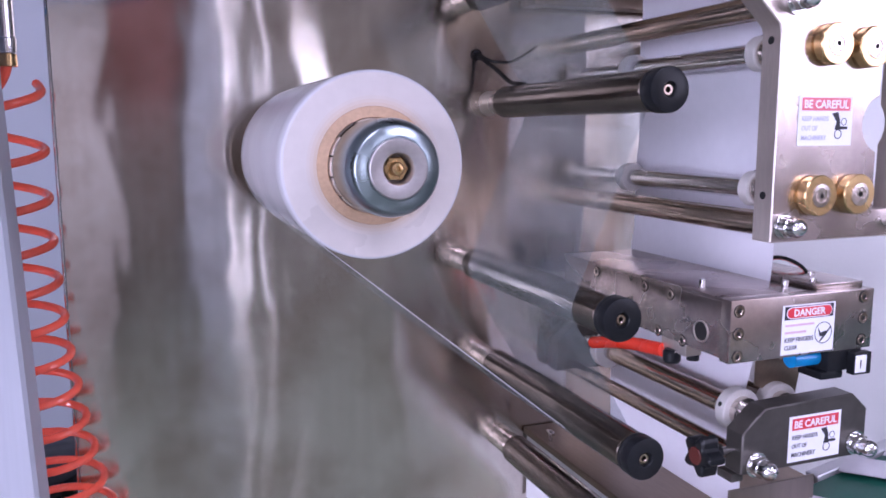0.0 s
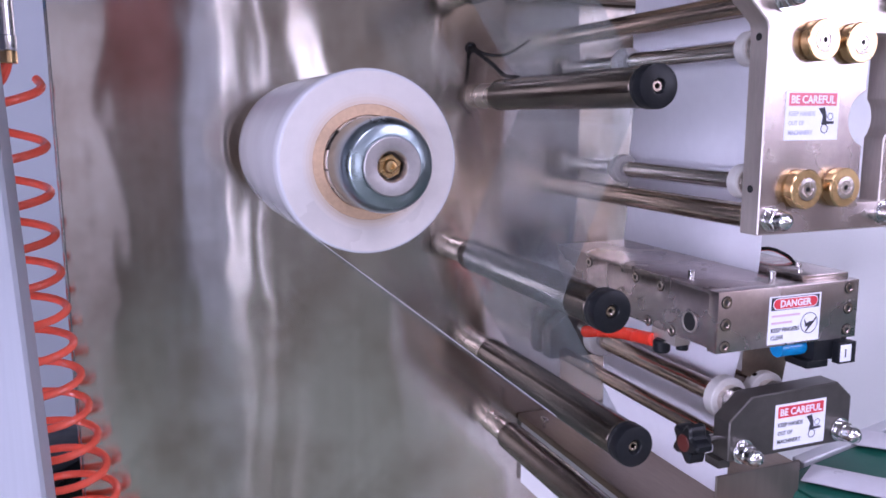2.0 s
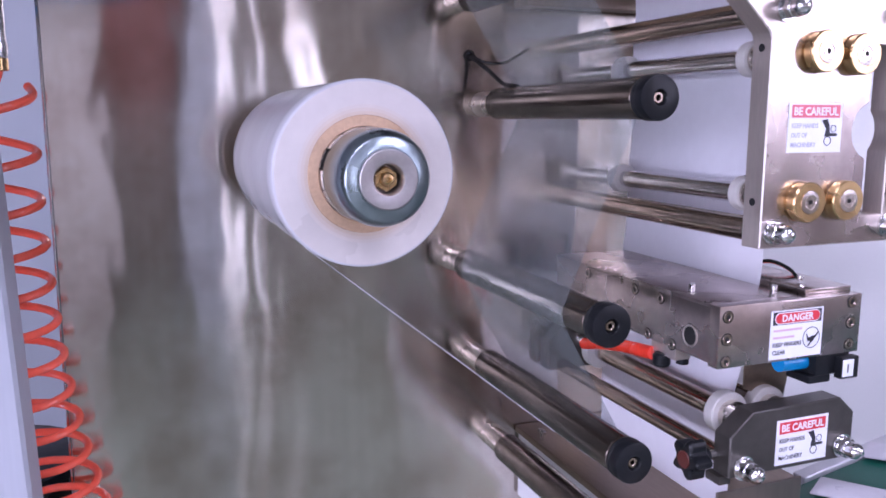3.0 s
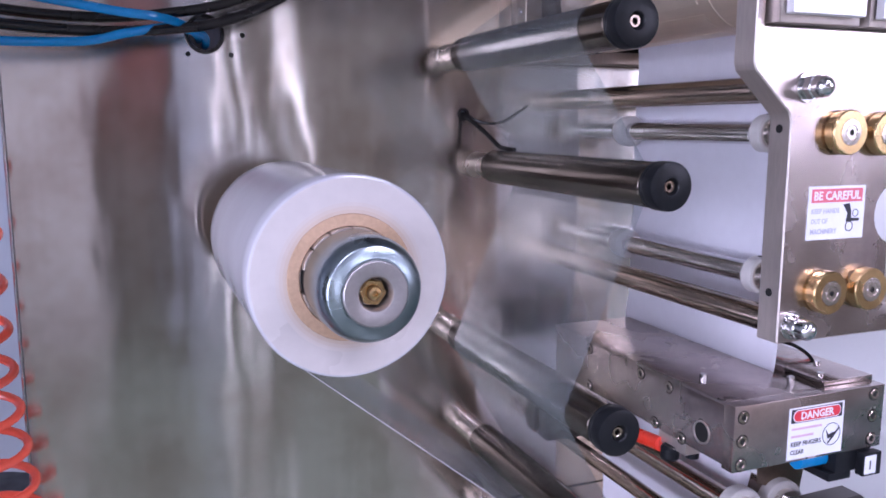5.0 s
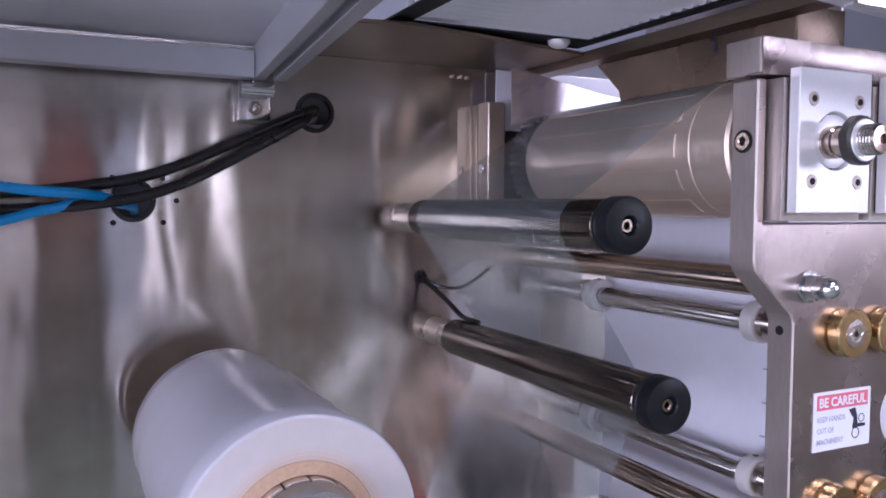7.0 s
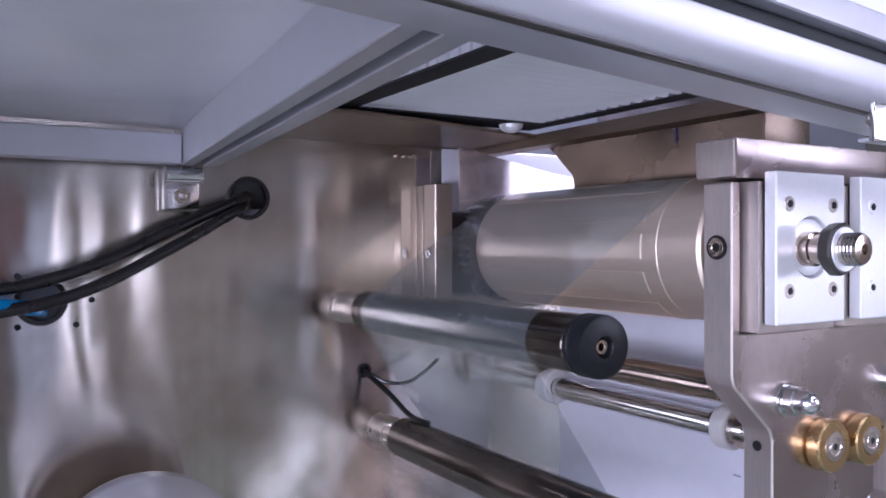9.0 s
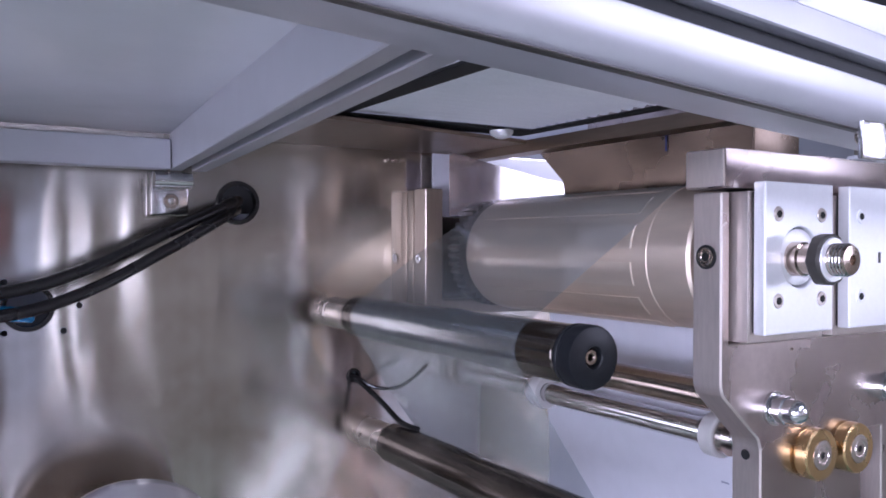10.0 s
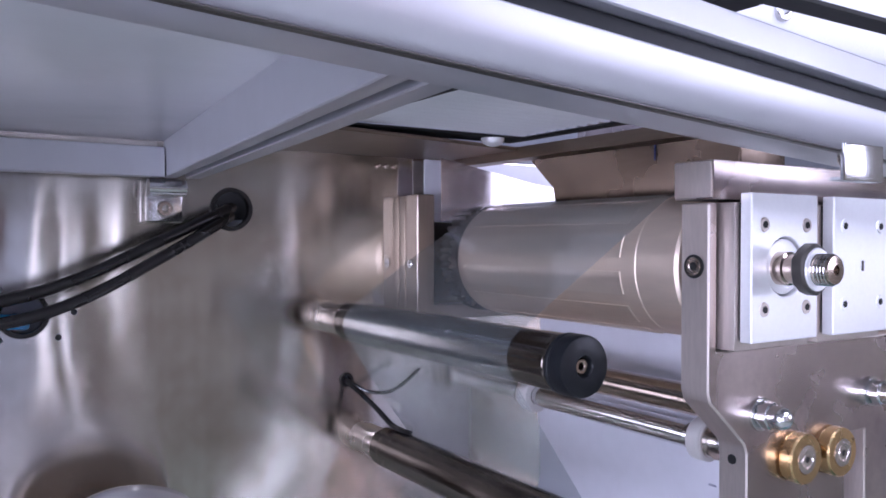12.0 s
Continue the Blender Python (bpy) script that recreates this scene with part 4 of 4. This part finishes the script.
def discharge_table():
    t = thing("discharge_table", "brushed steel table plate over a white box", "table")
    out = [(0.482, 0.678), (0.482, 0.20), (0.50, 0.20), (0.618, 0.374), (0.690, 0.447), (0.690, 0.678)]
    part("top_plate", prism(out, 1.022, 1.030, 0.0008, None, (), FLAT), M_BROWNST, t, "dull brown steel top plate")
    part("guide_plate", prism([(0.520, 1.0302), (0.6125, 1.0302), (0.6125, 1.078), (0.520, 1.0775)], 0.3670, 0.3695, 0.0005), M_GUIDE, t, "upright steel guide plate")
    part("skirt", prism([(x + (0.003 if x < 0.5 else -0.003), y - 0.003) for x, y in out], 0.942, 1.0215, 0.0008, None, (), FLAT), M_WHITE, t, "white painted skirt")
    part("stand", box(0.55, 0.66, 0.50, 0.66, 0.0, 0.9415, 0.003), M_WHITE, t)
    w = thing("wing_screw", "small bright wing screw on the table edge", "screw")
    part("stem", lathe([(1.0302, 0), (1.0302, 0.002), (1.042, 0.002), (1.042, 0)], 0, 0, 12, None, "y", pose(0.490, 0.625, 0, 90) @ Matrix.Diagonal((1, 1, -1, 1))), M_CHROME, w)
    part("wing", box(0.4875, 0.4925, 0.619, 0.631, 1.0385, 1.0425, 0.0008), M_CHROME, w)


discharge_table()

SL = math.atan2(0.018, 0.101)
BELT = pose(0.640, 0, 1.055, 0, -math.degrees(SL), 0)
NOSE = -0.027


def conveyor():
    t = thing("conveyor", "inclined take-away conveyor with a dark green belt", "conveyor")
    nose = [(NOSE, 0.0), (1.1, 0.0), (1.1, -0.016), (NOSE, -0.016)] + [(NOSE - 0.008 * math.sin(math.pi * i / 10), -0.008 - 0.008 * math.cos(math.pi * i / 10)) for i in range(9, 0, -1)]
    part("belt", prism(nose, 0.085, 0.392, 0.0006, None, (), BELT), M_BELT, t, "dark green belt")
    part("side_rail", prism([(0.004, 0.004), (1.1, 0.004), (1.1, -0.045), (0.004, -0.045)], 0.393, 0.408, 0.0010, None, (), BELT), M_ALUP, t, "bright aluminium side rail")
    part("side_rail", prism([(0.004, 0.004), (1.1, 0.004), (1.1, -0.045), (0.004, -0.045)], 0.069, 0.084, 0.0010, None, (), BELT), M_ALUP, t, "bright aluminium side rail")
    part("leg", box(1.2, 1.26, 0.21, 0.27, 0, 1.10, 0.002), M_ALUP, t)
    part("leg", box(0.80, 0.86, 0.21, 0.27, 0, 1.035, 0.002), M_ALUP, t)


conveyor()


def sachet(u, v, turn):
    """A flat stick pack with crimped ends, lying on the belt."""
    b = bmesh.new()
    nx, ny, L, W = 6, 18, 0.105, 0.032
    grid = []
    for side in (1, -1):
        rows = []
        for j in range(ny + 1):
            q = j / ny
            crimp = 0.0 if q < 0.08 or q > 0.92 else 1.0
            rows.append([b.verts.new(((i / nx - 0.5) * W, (q - 0.5) * L, 0.0036 + side * (0.0004 + crimp * 0.0028 * math.sin(math.pi * i / nx) ** 0.7 * (0.8 + 0.2 * math.sin(9 * q + u * 40))))) for i in range(nx + 1)])
        for p, q in zip(rows, rows[1:]):
            for i in range(nx):
                b.faces.new((p[i], p[i + 1], q[i + 1], q[i]))
        grid.append(rows)
    ob = solid("sachet", b, M_SACHET, "long thin white sachet lying on the green belt", "sachet", "sachets on the conveyor")
    return ob, u, v, turn


SACHETS = [sachet(*a) for a in ((0.006, 0.332, 27), (0.092, 0.352, 30), (0.140, 0.345, 24), (0.188, 0.338, 31), (0.242, 0.345, 22), (0.06, 0.20, 12), (0.30, 0.30, 17), (0.38, 0.33, 25), (0.18, 0.19, 12))]


# ---- warning labels ----
def pictogram_hand(t, x, y, z, s):
    """A hand drawn between two rollers."""
    part("hand", prism([(x, z + s), (x + 0.35 * s, z + 1.05 * s), (x + 0.48 * s, z + 0.7 * s), (x + 0.5 * s, z + 0.42 * s), (x + 0.95 * s, z + 0.40 * s), (x + 0.95 * s, z + 0.28 * s),
                        (x + 0.2 * s, z + 0.26 * s), (x + 0.28 * s, z + 0.62 * s), (x + 0.1 * s, z + 0.86 * s)], y, y + 0.0002, 0), M_INKBLK, t)
    for cx, cz, r in ((x + 0.40 * s, z + 0.06 * s, 0.22 * s), (x + 0.72 * s, z + 0.62 * s, 0.17 * s)):
        part("roller_sign", prism(ring(cx, cz, r, 24), y, y + 0.0002, 0, None, [ring(cx, cz, r * 0.82, 24)]), M_INKBLK, t)


def sticker_careful(x, z, y, grey, red):
    t = thing("warning_sticker", "white warning sticker with a red band reading BE CAREFUL", "sticker", "warning stickers")
    w, h = 0.0555, 0.0395
    part("sheet", box(x, x + w, y - 0.0004, y, z, z + h, 0), M_LABEL, t)
    b = part("band", box(x + 0.003, x + w - 0.003, y - 0.0007, y - 0.0004, z + 0.0275, z + 0.0375, 0), red, t, "red band")
    lettering("BE CAREFUL", 0.0088, M_LABEL, b, x + 0.005, y - 0.0009, z + 0.0295, 0.00022, w - 0.010)
    for i, line in enumerate(("KEEP HANDS", "OUT OF", "MACHINERY")):
        lettering(line, 0.0052, grey, t, x + 0.0035, y - 0.0006, z + 0.0195 - 0.0075 * i, 0.00008, (0.027, 0.016, 0.0255)[i])
    pictogram_hand(t, x + 0.034, y - 0.0007, z + 0.008, 0.0175)


def sticker_danger(x, z, y):
    t = thing("warning_sticker", "white sticker with black and red band reading DANGER", "sticker", "warning stickers")
    w, h = 0.0550, 0.0410
    part("sheet", box(x, x + w, y - 0.0004, y, z, z + h, 0), M_LABEL, t)
    b = part("band", box(x + 0.002, x + w - 0.002, y - 0.0006, y - 0.0004, z + 0.0290, z + 0.0400, 0), M_INKBLK, t, "black band")

    def pill(s):
        r = 0.0046 * s
        c = z + 0.0345
        return [(x + w - 0.0085 + r * math.cos(radians(a)), c + r * math.sin(radians(a))) for a in range(-90, 91, 20)] + [(x + 0.0085 + r * math.cos(radians(a)), c + r * math.sin(radians(a))) for a in range(90, 271, 20)]
    part("band_rim", prism(pill(1.06), y - 0.0008, y - 0.0006, 0), M_LABEL, b)
    part("band_field", prism(pill(0.90), y - 0.0010, y - 0.0008, 0), M_INKRED, b, "red oval")
    lettering("DANGER", 0.0082, M_LABEL, b, x + 0.011, y - 0.0012, z + 0.0318, 0.0002, w - 0.022)
    for i, (a, ww) in enumerate(((0.024, 0.030), (0.018, 0.022))):
        part("unreadable_line", box(x + 0.003, x + 0.003 + ww, y - 0.0006, y - 0.0004, z + a - 0.0006, z + a + 0.0012, 0), M_INKPINK, t)
    lettering("KEEP FINGERS", 0.0050, M_INKBLK, t, x + 0.003, y - 0.0006, z + 0.0105, 0.00008, 0.030)
    lettering("CLEAR", 0.0050, M_INKBLK, t, x + 0.003, y - 0.0006, z + 0.0040, 0.00008, 0.0135)
    cx, cz = x + 0.0435, z + 0.0155
    part("sign_ring", prism(ring(cx, cz, 0.0092, 28), y - 0.0006, y - 0.0004, 0, None, [ring(cx, cz, 0.0086, 28)]), M_INKBLK, t)
    part("hand", prism([(cx - 0.006, cz + 0.0045), (cx - 0.003, cz), (cx + 0.001, cz + 0.0015), (cx + 0.004, cz + 0.001), (cx + 0.002, cz - 0.003), (cx - 0.004, cz - 0.003)], y - 0.0008, y - 0.0006, 0), M_INKBLK, t)
    part("bar", prism([(cx - 0.004, cz - 0.0065), (cx - 0.003, cz - 0.0075), (cx + 0.008, cz + 0.004), (cx + 0.007, cz + 0.005)], y - 0.0008, y - 0.0006, 0), M_INKBLK, t)


# Upper sticker: glare is painted in as paler red and grey text.
sticker_careful(0.5525, 1.3660, PF - 0.0002, M_INKGREY, M_INKGLARE)
sticker_careful(0.5590, 1.1050, 0.3458, M_INKBLK, M_INKRED)
sticker_danger(0.5480, 1.1972, 0.3488)


# ---- cables and hoses ----
def cables():
    c1 = smooth_path([(0.318, 0.72, 1.609), (0.315, 0.68, 1.608), (0.303, 0.650, 1.606), (0.252, 0.636, 1.583), (0.196, 0.632, 1.557), (0.145, 0.630, 1.5425), (0.058, 0.626, 1.534), (-0.06, 0.61, 1.545), (-0.25, 0.58, 1.58)], 8)
    solid("black_cable", hose(c1, 0.0043, 12), M_BLACK, "thick black cable leaving a grommet in the panel", "cable", "cables")
    c2 = smooth_path([(0.319, 0.72, 1.604), (0.314, 0.68, 1.602), (0.300, 0.645, 1.598), (0.250, 0.630, 1.5705), (0.196, 0.626, 1.5425), (0.145, 0.624, 1.5285), (0.058, 0.618, 1.5225), (-0.06, 0.600, 1.532), (-0.25, 0.57, 1.565)], 8)
    solid("black_cable", hose(c2, 0.0043, 12), M_BLACK, "thick black cable leaving a grommet in the panel", "cable", "cables")
    b1 = smooth_path([(0.168, 0.72, 1.521), (0.167, 0.68, 1.522), (0.160, 0.645, 1.526), (0.135, 0.628, 1.529), (0.10, 0.618, 1.522), (0.057, 0.612, 1.513), (-0.05, 0.60, 1.513), (-0.25, 0.58, 1.53)], 8)
    solid("blue_tube", hose(b1, 0.0036, 10), M_BLUE, "bright blue air tube from the panel", "tube", "air tubes")
    b2 = smooth_path([(0.164, 0.72, 1.526), (0.160, 0.68, 1.527), (0.147, 0.635, 1.531), (0.125, 0.606, 1.534), (0.095, 0.598, 1.536), (0.057, 0.596, 1.541), (-0.05, 0.59, 1.556), (-0.25, 0.57, 1.585)], 8)
    solid("blue_tube", hose(b2, 0.0036, 10), M_BLUE, "bright blue air tube from the panel", "tube", "air tubes")
    w1 = smooth_path([(0.42, 0.70, 1.460), (0.420, 0.676, 1.460), (0.430, 0.660, 1.452), (0.447, 0.652, 1.451), (0.462, 0.65, 1.458), (0.48, 0.655, 1.468)], 8)
    solid("sensor_wire", hose(w1, 0.0016, 8), M_BLACK, "thin black wire from a hole in the panel", "wire", "sensor wires")
    w2 = smooth_path([(0.42, 0.70, 1.459), (0.4198, 0.677, 1.458), (0.4240, 0.664, 1.452), (0.4310, 0.645, 1.440), (0.4366, 0.628, 1.4285), (0.4385, 0.612, 1.4262), (0.4420, 0.604, 1.4250)], 8)
    solid("sensor_wire", hose(w2, 0.0023, 8), M_BLACK, "thin black wire hanging down to a guide roller", "wire", "sensor wires")


cables()


def coil():
    pts = []
    n = 15 * 22
    for i in range(n + 1):
        q = i / n
        a = -2 * math.pi * 15 * (q ** 1.22) + 0.6
        r = 0.031 - 0.003 * math.sin(5 * q)
        cx = -0.036 + 0.014 * q + 0.056 * q ** 3.5
        cy = 0.628 + 0.016 * q
        pts.append(Vector((cx + r * math.cos(a), cy + r * math.sin(a), 1.420 - 0.50 * q)))
    lead = smooth_path([(-0.026, 0.600, 1.432), (-0.029, 0.602, 1.424), (-0.034, 0.606, 1.416), (-0.040, 0.60, 1.413)], 5)
    solid("coil_hose", hose(pts, 0.0037, 10), M_COIL, "bright red coiled air hose hanging beside the panel", "hose")
    t = thing("hose_fitting", "steel hose connector with a brass nut", "fitting")
    part("lead", hose(lead, 0.0042, 10), M_COIL, t, "red hose end")
    up = Matrix.Diagonal((1, 1, -1, 1))
    part("nut", prism(hexagon(0, 0, 0.0082), 1.430, 1.4405, 0.0006, None, (), pose(-0.026, 0.60, 0, 90) @ up), M_BRASS, t, "brass hexagon nut")
    part("body", lathe([(1.441, 0), (1.441, 0.0078), (1.446, 0.0084), (1.452, 0.0084), (1.453, 0.0076), (1.50, 0.0076), (1.501, 0.0090), (1.62, 0.0090), (1.62, 0)], 0, 0, 24, None, "y", pose(-0.026, 0.60, 0, 90) @ up), M_CHROME, t)


coil()
solid("cabinet_post", prism([(-0.16, 0), (-0.0125, 0), (-0.0125, 1.04), (-0.0325, 1.62), (-0.16, 1.62)], 0.50, 0.56, 0.003), M_POST, "pale grey painted machine post beside the panel", "post")


def bin_():
    t = thing("waste_bin", "black plastic bin standing behind the machine", "bin")
    part("body", lathe([(0, 0), (0, 0.13), (0.74, 0.16), (0.75, 0.166), (0.77, 0.166), (0.77, 0.158), (0.75, 0.155), (0.70, 0)], 0, 0, 32, None, "y", pose(-0.20, 1.42, 0, 90) @ Matrix.Diagonal((1, 1, -1, 1))), M_BLACK, t)
    part("rim", lathe([(0.771, 0.150), (0.771, 0.168), (0.786, 0.168), (0.79, 0.160), (0.79, 0)], 0, 0, 32, None, "y", pose(-0.20, 1.42, 0, 90) @ Matrix.Diagonal((1, 1, -1, 1))), M_CAP, t)


bin_()


# ---- hood above ----
def beam(p0, p1, section, material, parent, name, label=""):
    """Extrude a (side, up) section from p0 to p1; side points to the right of the way."""
    p0, p1 = Vector(p0), Vector(p1)
    d = (p1 - p0).normalized()
    s = d.cross(Vector((0, 0, 1))).normalized()
    u = s.cross(d)
    m = Matrix((s, d, u)).transposed().to_4x4()
    m.translation = p0
    return part(name, prism(section, 0, (p1 - p0).length, 0.0006, None, (), m), material, parent, label)


def hood():
    t = thing("guard_hood", "raised guard hood with aluminium profile frame and white sheet", "guard")
    w, h = 0.030, 0.0365
    front = [(-0.004, 0), (0.0, 0.008), (0.0, 0.018), (-0.008, 0.018), (-0.008, 0.026), (0.0, 0.026), (0.0, h), (-w, h), (-w, 0)]
    beam((-0.35, 0.1885, 1.6650), (1.15, 0.231, 1.573), front, M_ALUP, t, "front_beam", "bright aluminium profile with a dark slot")
    beam((-0.35, 0.1885, 1.6650), (1.15, 0.231, 1.573), [(-0.0055, 0.0184), (-0.0055, 0.0256), (-0.0078, 0.0256), (-0.0078, 0.0184)], M_CAP, t, "slot_strip", "glossy black slot strip")
    beam((-0.35, 0.1905, 1.6638), (1.15, 0.233, 1.5718), [(0, 0), (0, 0.0010), (-0.004, 0.0010), (-0.004, 0)], M_DARKPL, t, "edge_seal", "dark rubber edge seal")
    side = [(0, 0), (0.009, 0), (0.009, 0.007), (0.016, 0.007), (0.016, 0), (0.027, 0), (0.027, 0.028), (0, 0.028)]
    beam((0.2205, 0.235, 1.6315), (0.2595, 0.662, 1.630), side, M_ALUP, t, "side_beam", "aluminium profile with a slot")
    beam((0.2575, 0.665, 1.630), (-0.40, 0.665, 1.630), [(0, 0), (0, 0.022), (-0.016, 0.022), (-0.016, 0)], M_ALUP, t, "rear_beam")
    part("sheet", box(-0.40, 0.262, 0.205, 0.668, 1.6582, 1.6615, 0.0006), M_SHEET, t, "glossy white hood sheet")
    b = thing("hinge", "small steel hinge bracket with a screw under the hood", "hinge")
    part("leaf", box(0.247, 0.274, 0.664, 0.680, 1.5965, 1.6295, 0.0015), M_CHROME, b)
    part("knuckle", lathe([(0, 0), (0, 0.006), (0.027, 0.006), (0.027, 0)], 0, 0, 20, None, "y", pose(0.247, 0.656, 1.622, 0, 0, -90)), M_CHROME, b)
    part("screw", socket_screw(0.2605, 0.664, 1.607, 0.0055, 0.003), M_ROD, b, "brown socket screw")
    k = part("hinge_plate", prism([(0.402, 1.625), (0.447, 1.625), (0.447, 1.682), (0.444, 1.690), (0.436, 1.695), (0.402, 1.695)], 0.252, 0.255, 0.0006), M_WHITE, t, "white painted hinge plate")
    part("hinge_screw", socket_screw(0.421, 0.252, 1.684, 0.0055, 0.003), M_CHROME, k, "steel socket screw")
    r = thing("latch_bracket", "small bright steel bracket on the hood beam", "bracket")
    part("leaf", box(0.386, 0.411, 0.2005, 0.2025, 1.6055, 1.6190, 0.0006), M_CHROME, r)
    part("foot", box(0.386, 0.411, 0.2025, 0.2065, 1.6055, 1.6068, 0.0004), M_ALUP, r, "bright foot flange")
    part("screw", lathe([(1.6115, 0), (1.6115, 0.0030), (1.6135, 0.0042), (1.6160, 0.0042), (1.6160, 0)], 0, 0, 16, None, "y", pose(0.397, 0.2055, 0, 90) @ Matrix.Diagonal((1, 1, -1, 1))), M_CHROME, r)


hood()


def top_box():
    t = thing("top_chute", "brushed steel chute and top plate over the drums", "chute")
    part("top_plate", prism([(0.30, 0.679), (0.30, 0.545), (0.345, 0.535), (0.526, 0.572), (0.526, 0.679)], 1.6585, 1.6615, 0.0006, None, (), FLAT), M_BROWNST, t)
    part("lip", prism([(0.526, 0.679), (0.526, 0.33), (0.545, 0.33), (0.545, 0.679)], 1.6515, 1.6615, 0.0004, None, (), FLAT), M_BROWNST, t)
    b = bmesh.new()
    lo, hi = 1.6140, 1.658
    vs = [b.verts.new(p) for p in ((0.545, 0.585, hi), (0.545, 0.365, hi), (0.552, 0.375, lo), (0.552, 0.553, lo), (0.552, 0.556, lo + 0.013))]
    b.faces.new(vs)
    ext = bmesh.ops.extrude_face_region(b, geom=b.faces[:])
    bmesh.ops.translate(b, verts=[v for v in ext["geom"] if isinstance(v, bmesh.types.BMVert)], vec=(0.002, 0, 0))
    part("chute_side", b, M_CHUTE, t, "brushed steel chute side")
    part("pen_mark", box(-0.0003, 0.0003, -0.0005, 0.0005, -0.0055, 0.0055, 0, None, pose(0.5466, 0.439, 1.6462, 9, -9, 0)), M_PEN, t, "short blue pen stroke")
    part("chute_back", box(0.60, 0.602, 0.375, 0.58, 1.62, 1.72, 0.0005), M_PLATE, t)
    part("chute_front", box(0.554, 0.60, 0.372, 0.3735, 1.634, 1.662, 0.0004), M_CHUTE, t)
    dome = [(1.6645, 0), (1.6645, 0.0095)] + [(1.6640 - 0.0062 * math.sin(a), 0.0095 * math.cos(a)) for a in (0.2, 0.5, 0.8, 1.1, 1.35)] + [(1.6578, 0)]
    part("bolt", lathe(dome, 0, 0, 24, None, "y", pose(0.489, 0.556, 0, 90) @ Matrix.Diagonal((1, 1, -1, 1))), M_ALU, t, "bright dome bolt")
    for x in (0.452, 0.460, 0.468):
        part("screw", socket_screw(x, 0.679, 1.650, 0.0020, 0.0015), M_ROD, t)
    # Full black sheet, added over the filter to close the opening.
    part("collar", box(0.30, 0.525, 0.30, 0.60, 1.72, 1.722, 0.0), M_HOLE, t, "black sheet above the opening")
    f = thing("pleated_filter", "white pleated filter above the opening", "filter")
    b = bmesh.new()
    rows = []
    for i in range(26 * 6 + 1):
        z = 1.6880 - 0.0208 * abs(math.sin(math.pi * i / 6)) ** 0.6
        y = 0.25 + 0.306 * i / 156
        rows.append([b.verts.new((0.352, y, z)), b.verts.new((0.518, y, z))])
    for p, q in zip(rows, rows[1:]):
        b.faces.new((p[0], p[1], q[1], q[0]))
    ext = bmesh.ops.extrude_face_region(b, geom=b.faces[:])
    bmesh.ops.translate(b, verts=[v for v in ext["geom"] if isinstance(v, bmesh.types.BMVert)], vec=(0, 0, 0.02))
    part("pleats", b, M_WHITE, f)
    part("seal", prism([(0.335, 0.580), (0.335, 0.20), (0.525, 0.20), (0.525, 0.580)], 1.6650, 1.6670, 0.0003, None, [[(0.352, 0.551), (0.352, 0.21), (0.5150, 0.21), (0.5150, 0.551)]], FLAT), M_HOLE, f, "black foam seal")
    g = thing("rear_guard", "pale wavy guard strip before a white sheet behind the drums", "guard")
    part("strip", prism([(0.494, 1.600), (1.30, 1.600), (1.30, 1.630), (0.66, 1.630), (0.60, 1.637), (0.494, 1.6562)], 0.640, 0.641, 0), M_GUARD, g, "pale glossy guard strip")
    # Added white sheet stands for the bright background above the strip.
    part("background_sheet", box(0.494, 0.80, 0.6690, 0.6705, 1.600, 1.6575, 0), M_WEB, g, "white sheet in place of the bright background beyond")


top_box()


# ---- what moves ----
def spin(ob, c, rate, start=0.0):
    """Turn about the machine's depth axis at a steady rate in degrees a second."""
    rows = [(0.5 * k, pose(c[0], 0, c[1], 0, start + rate * 0.5 * k, 0)) for k in range(25)]
    walk(ob, rows)


def motions():
    spin(REEL, ROLL, -10.3)
    spin(CHUCK, ROLL, -10.3)
    spin(DRUM_A, DRUM, 14.6)
    spin(DRUM_B, DRUM2, -14.6)
    spin(PULL[0], (0.546, 1.138), 65, -70)
    spin(PULL[1], (0.588, 1.138), -65, 100)
    # the belt slows at first and then creeps on
    travel = [(0, -0.026), (0.2, -0.016), (0.4, -0.0085), (0.6, -0.003), (0.8, 0.0), (1.8, 0.010), (2.6, 0.017), (6.0, 0.05), (12.0, 0.11)]
    for ob, u, v, turn in SACHETS:
        walk(ob, [(t, BELT @ pose(u + s, v, 0.0006, 0, 0, turn)) for t, s in travel])


motions()
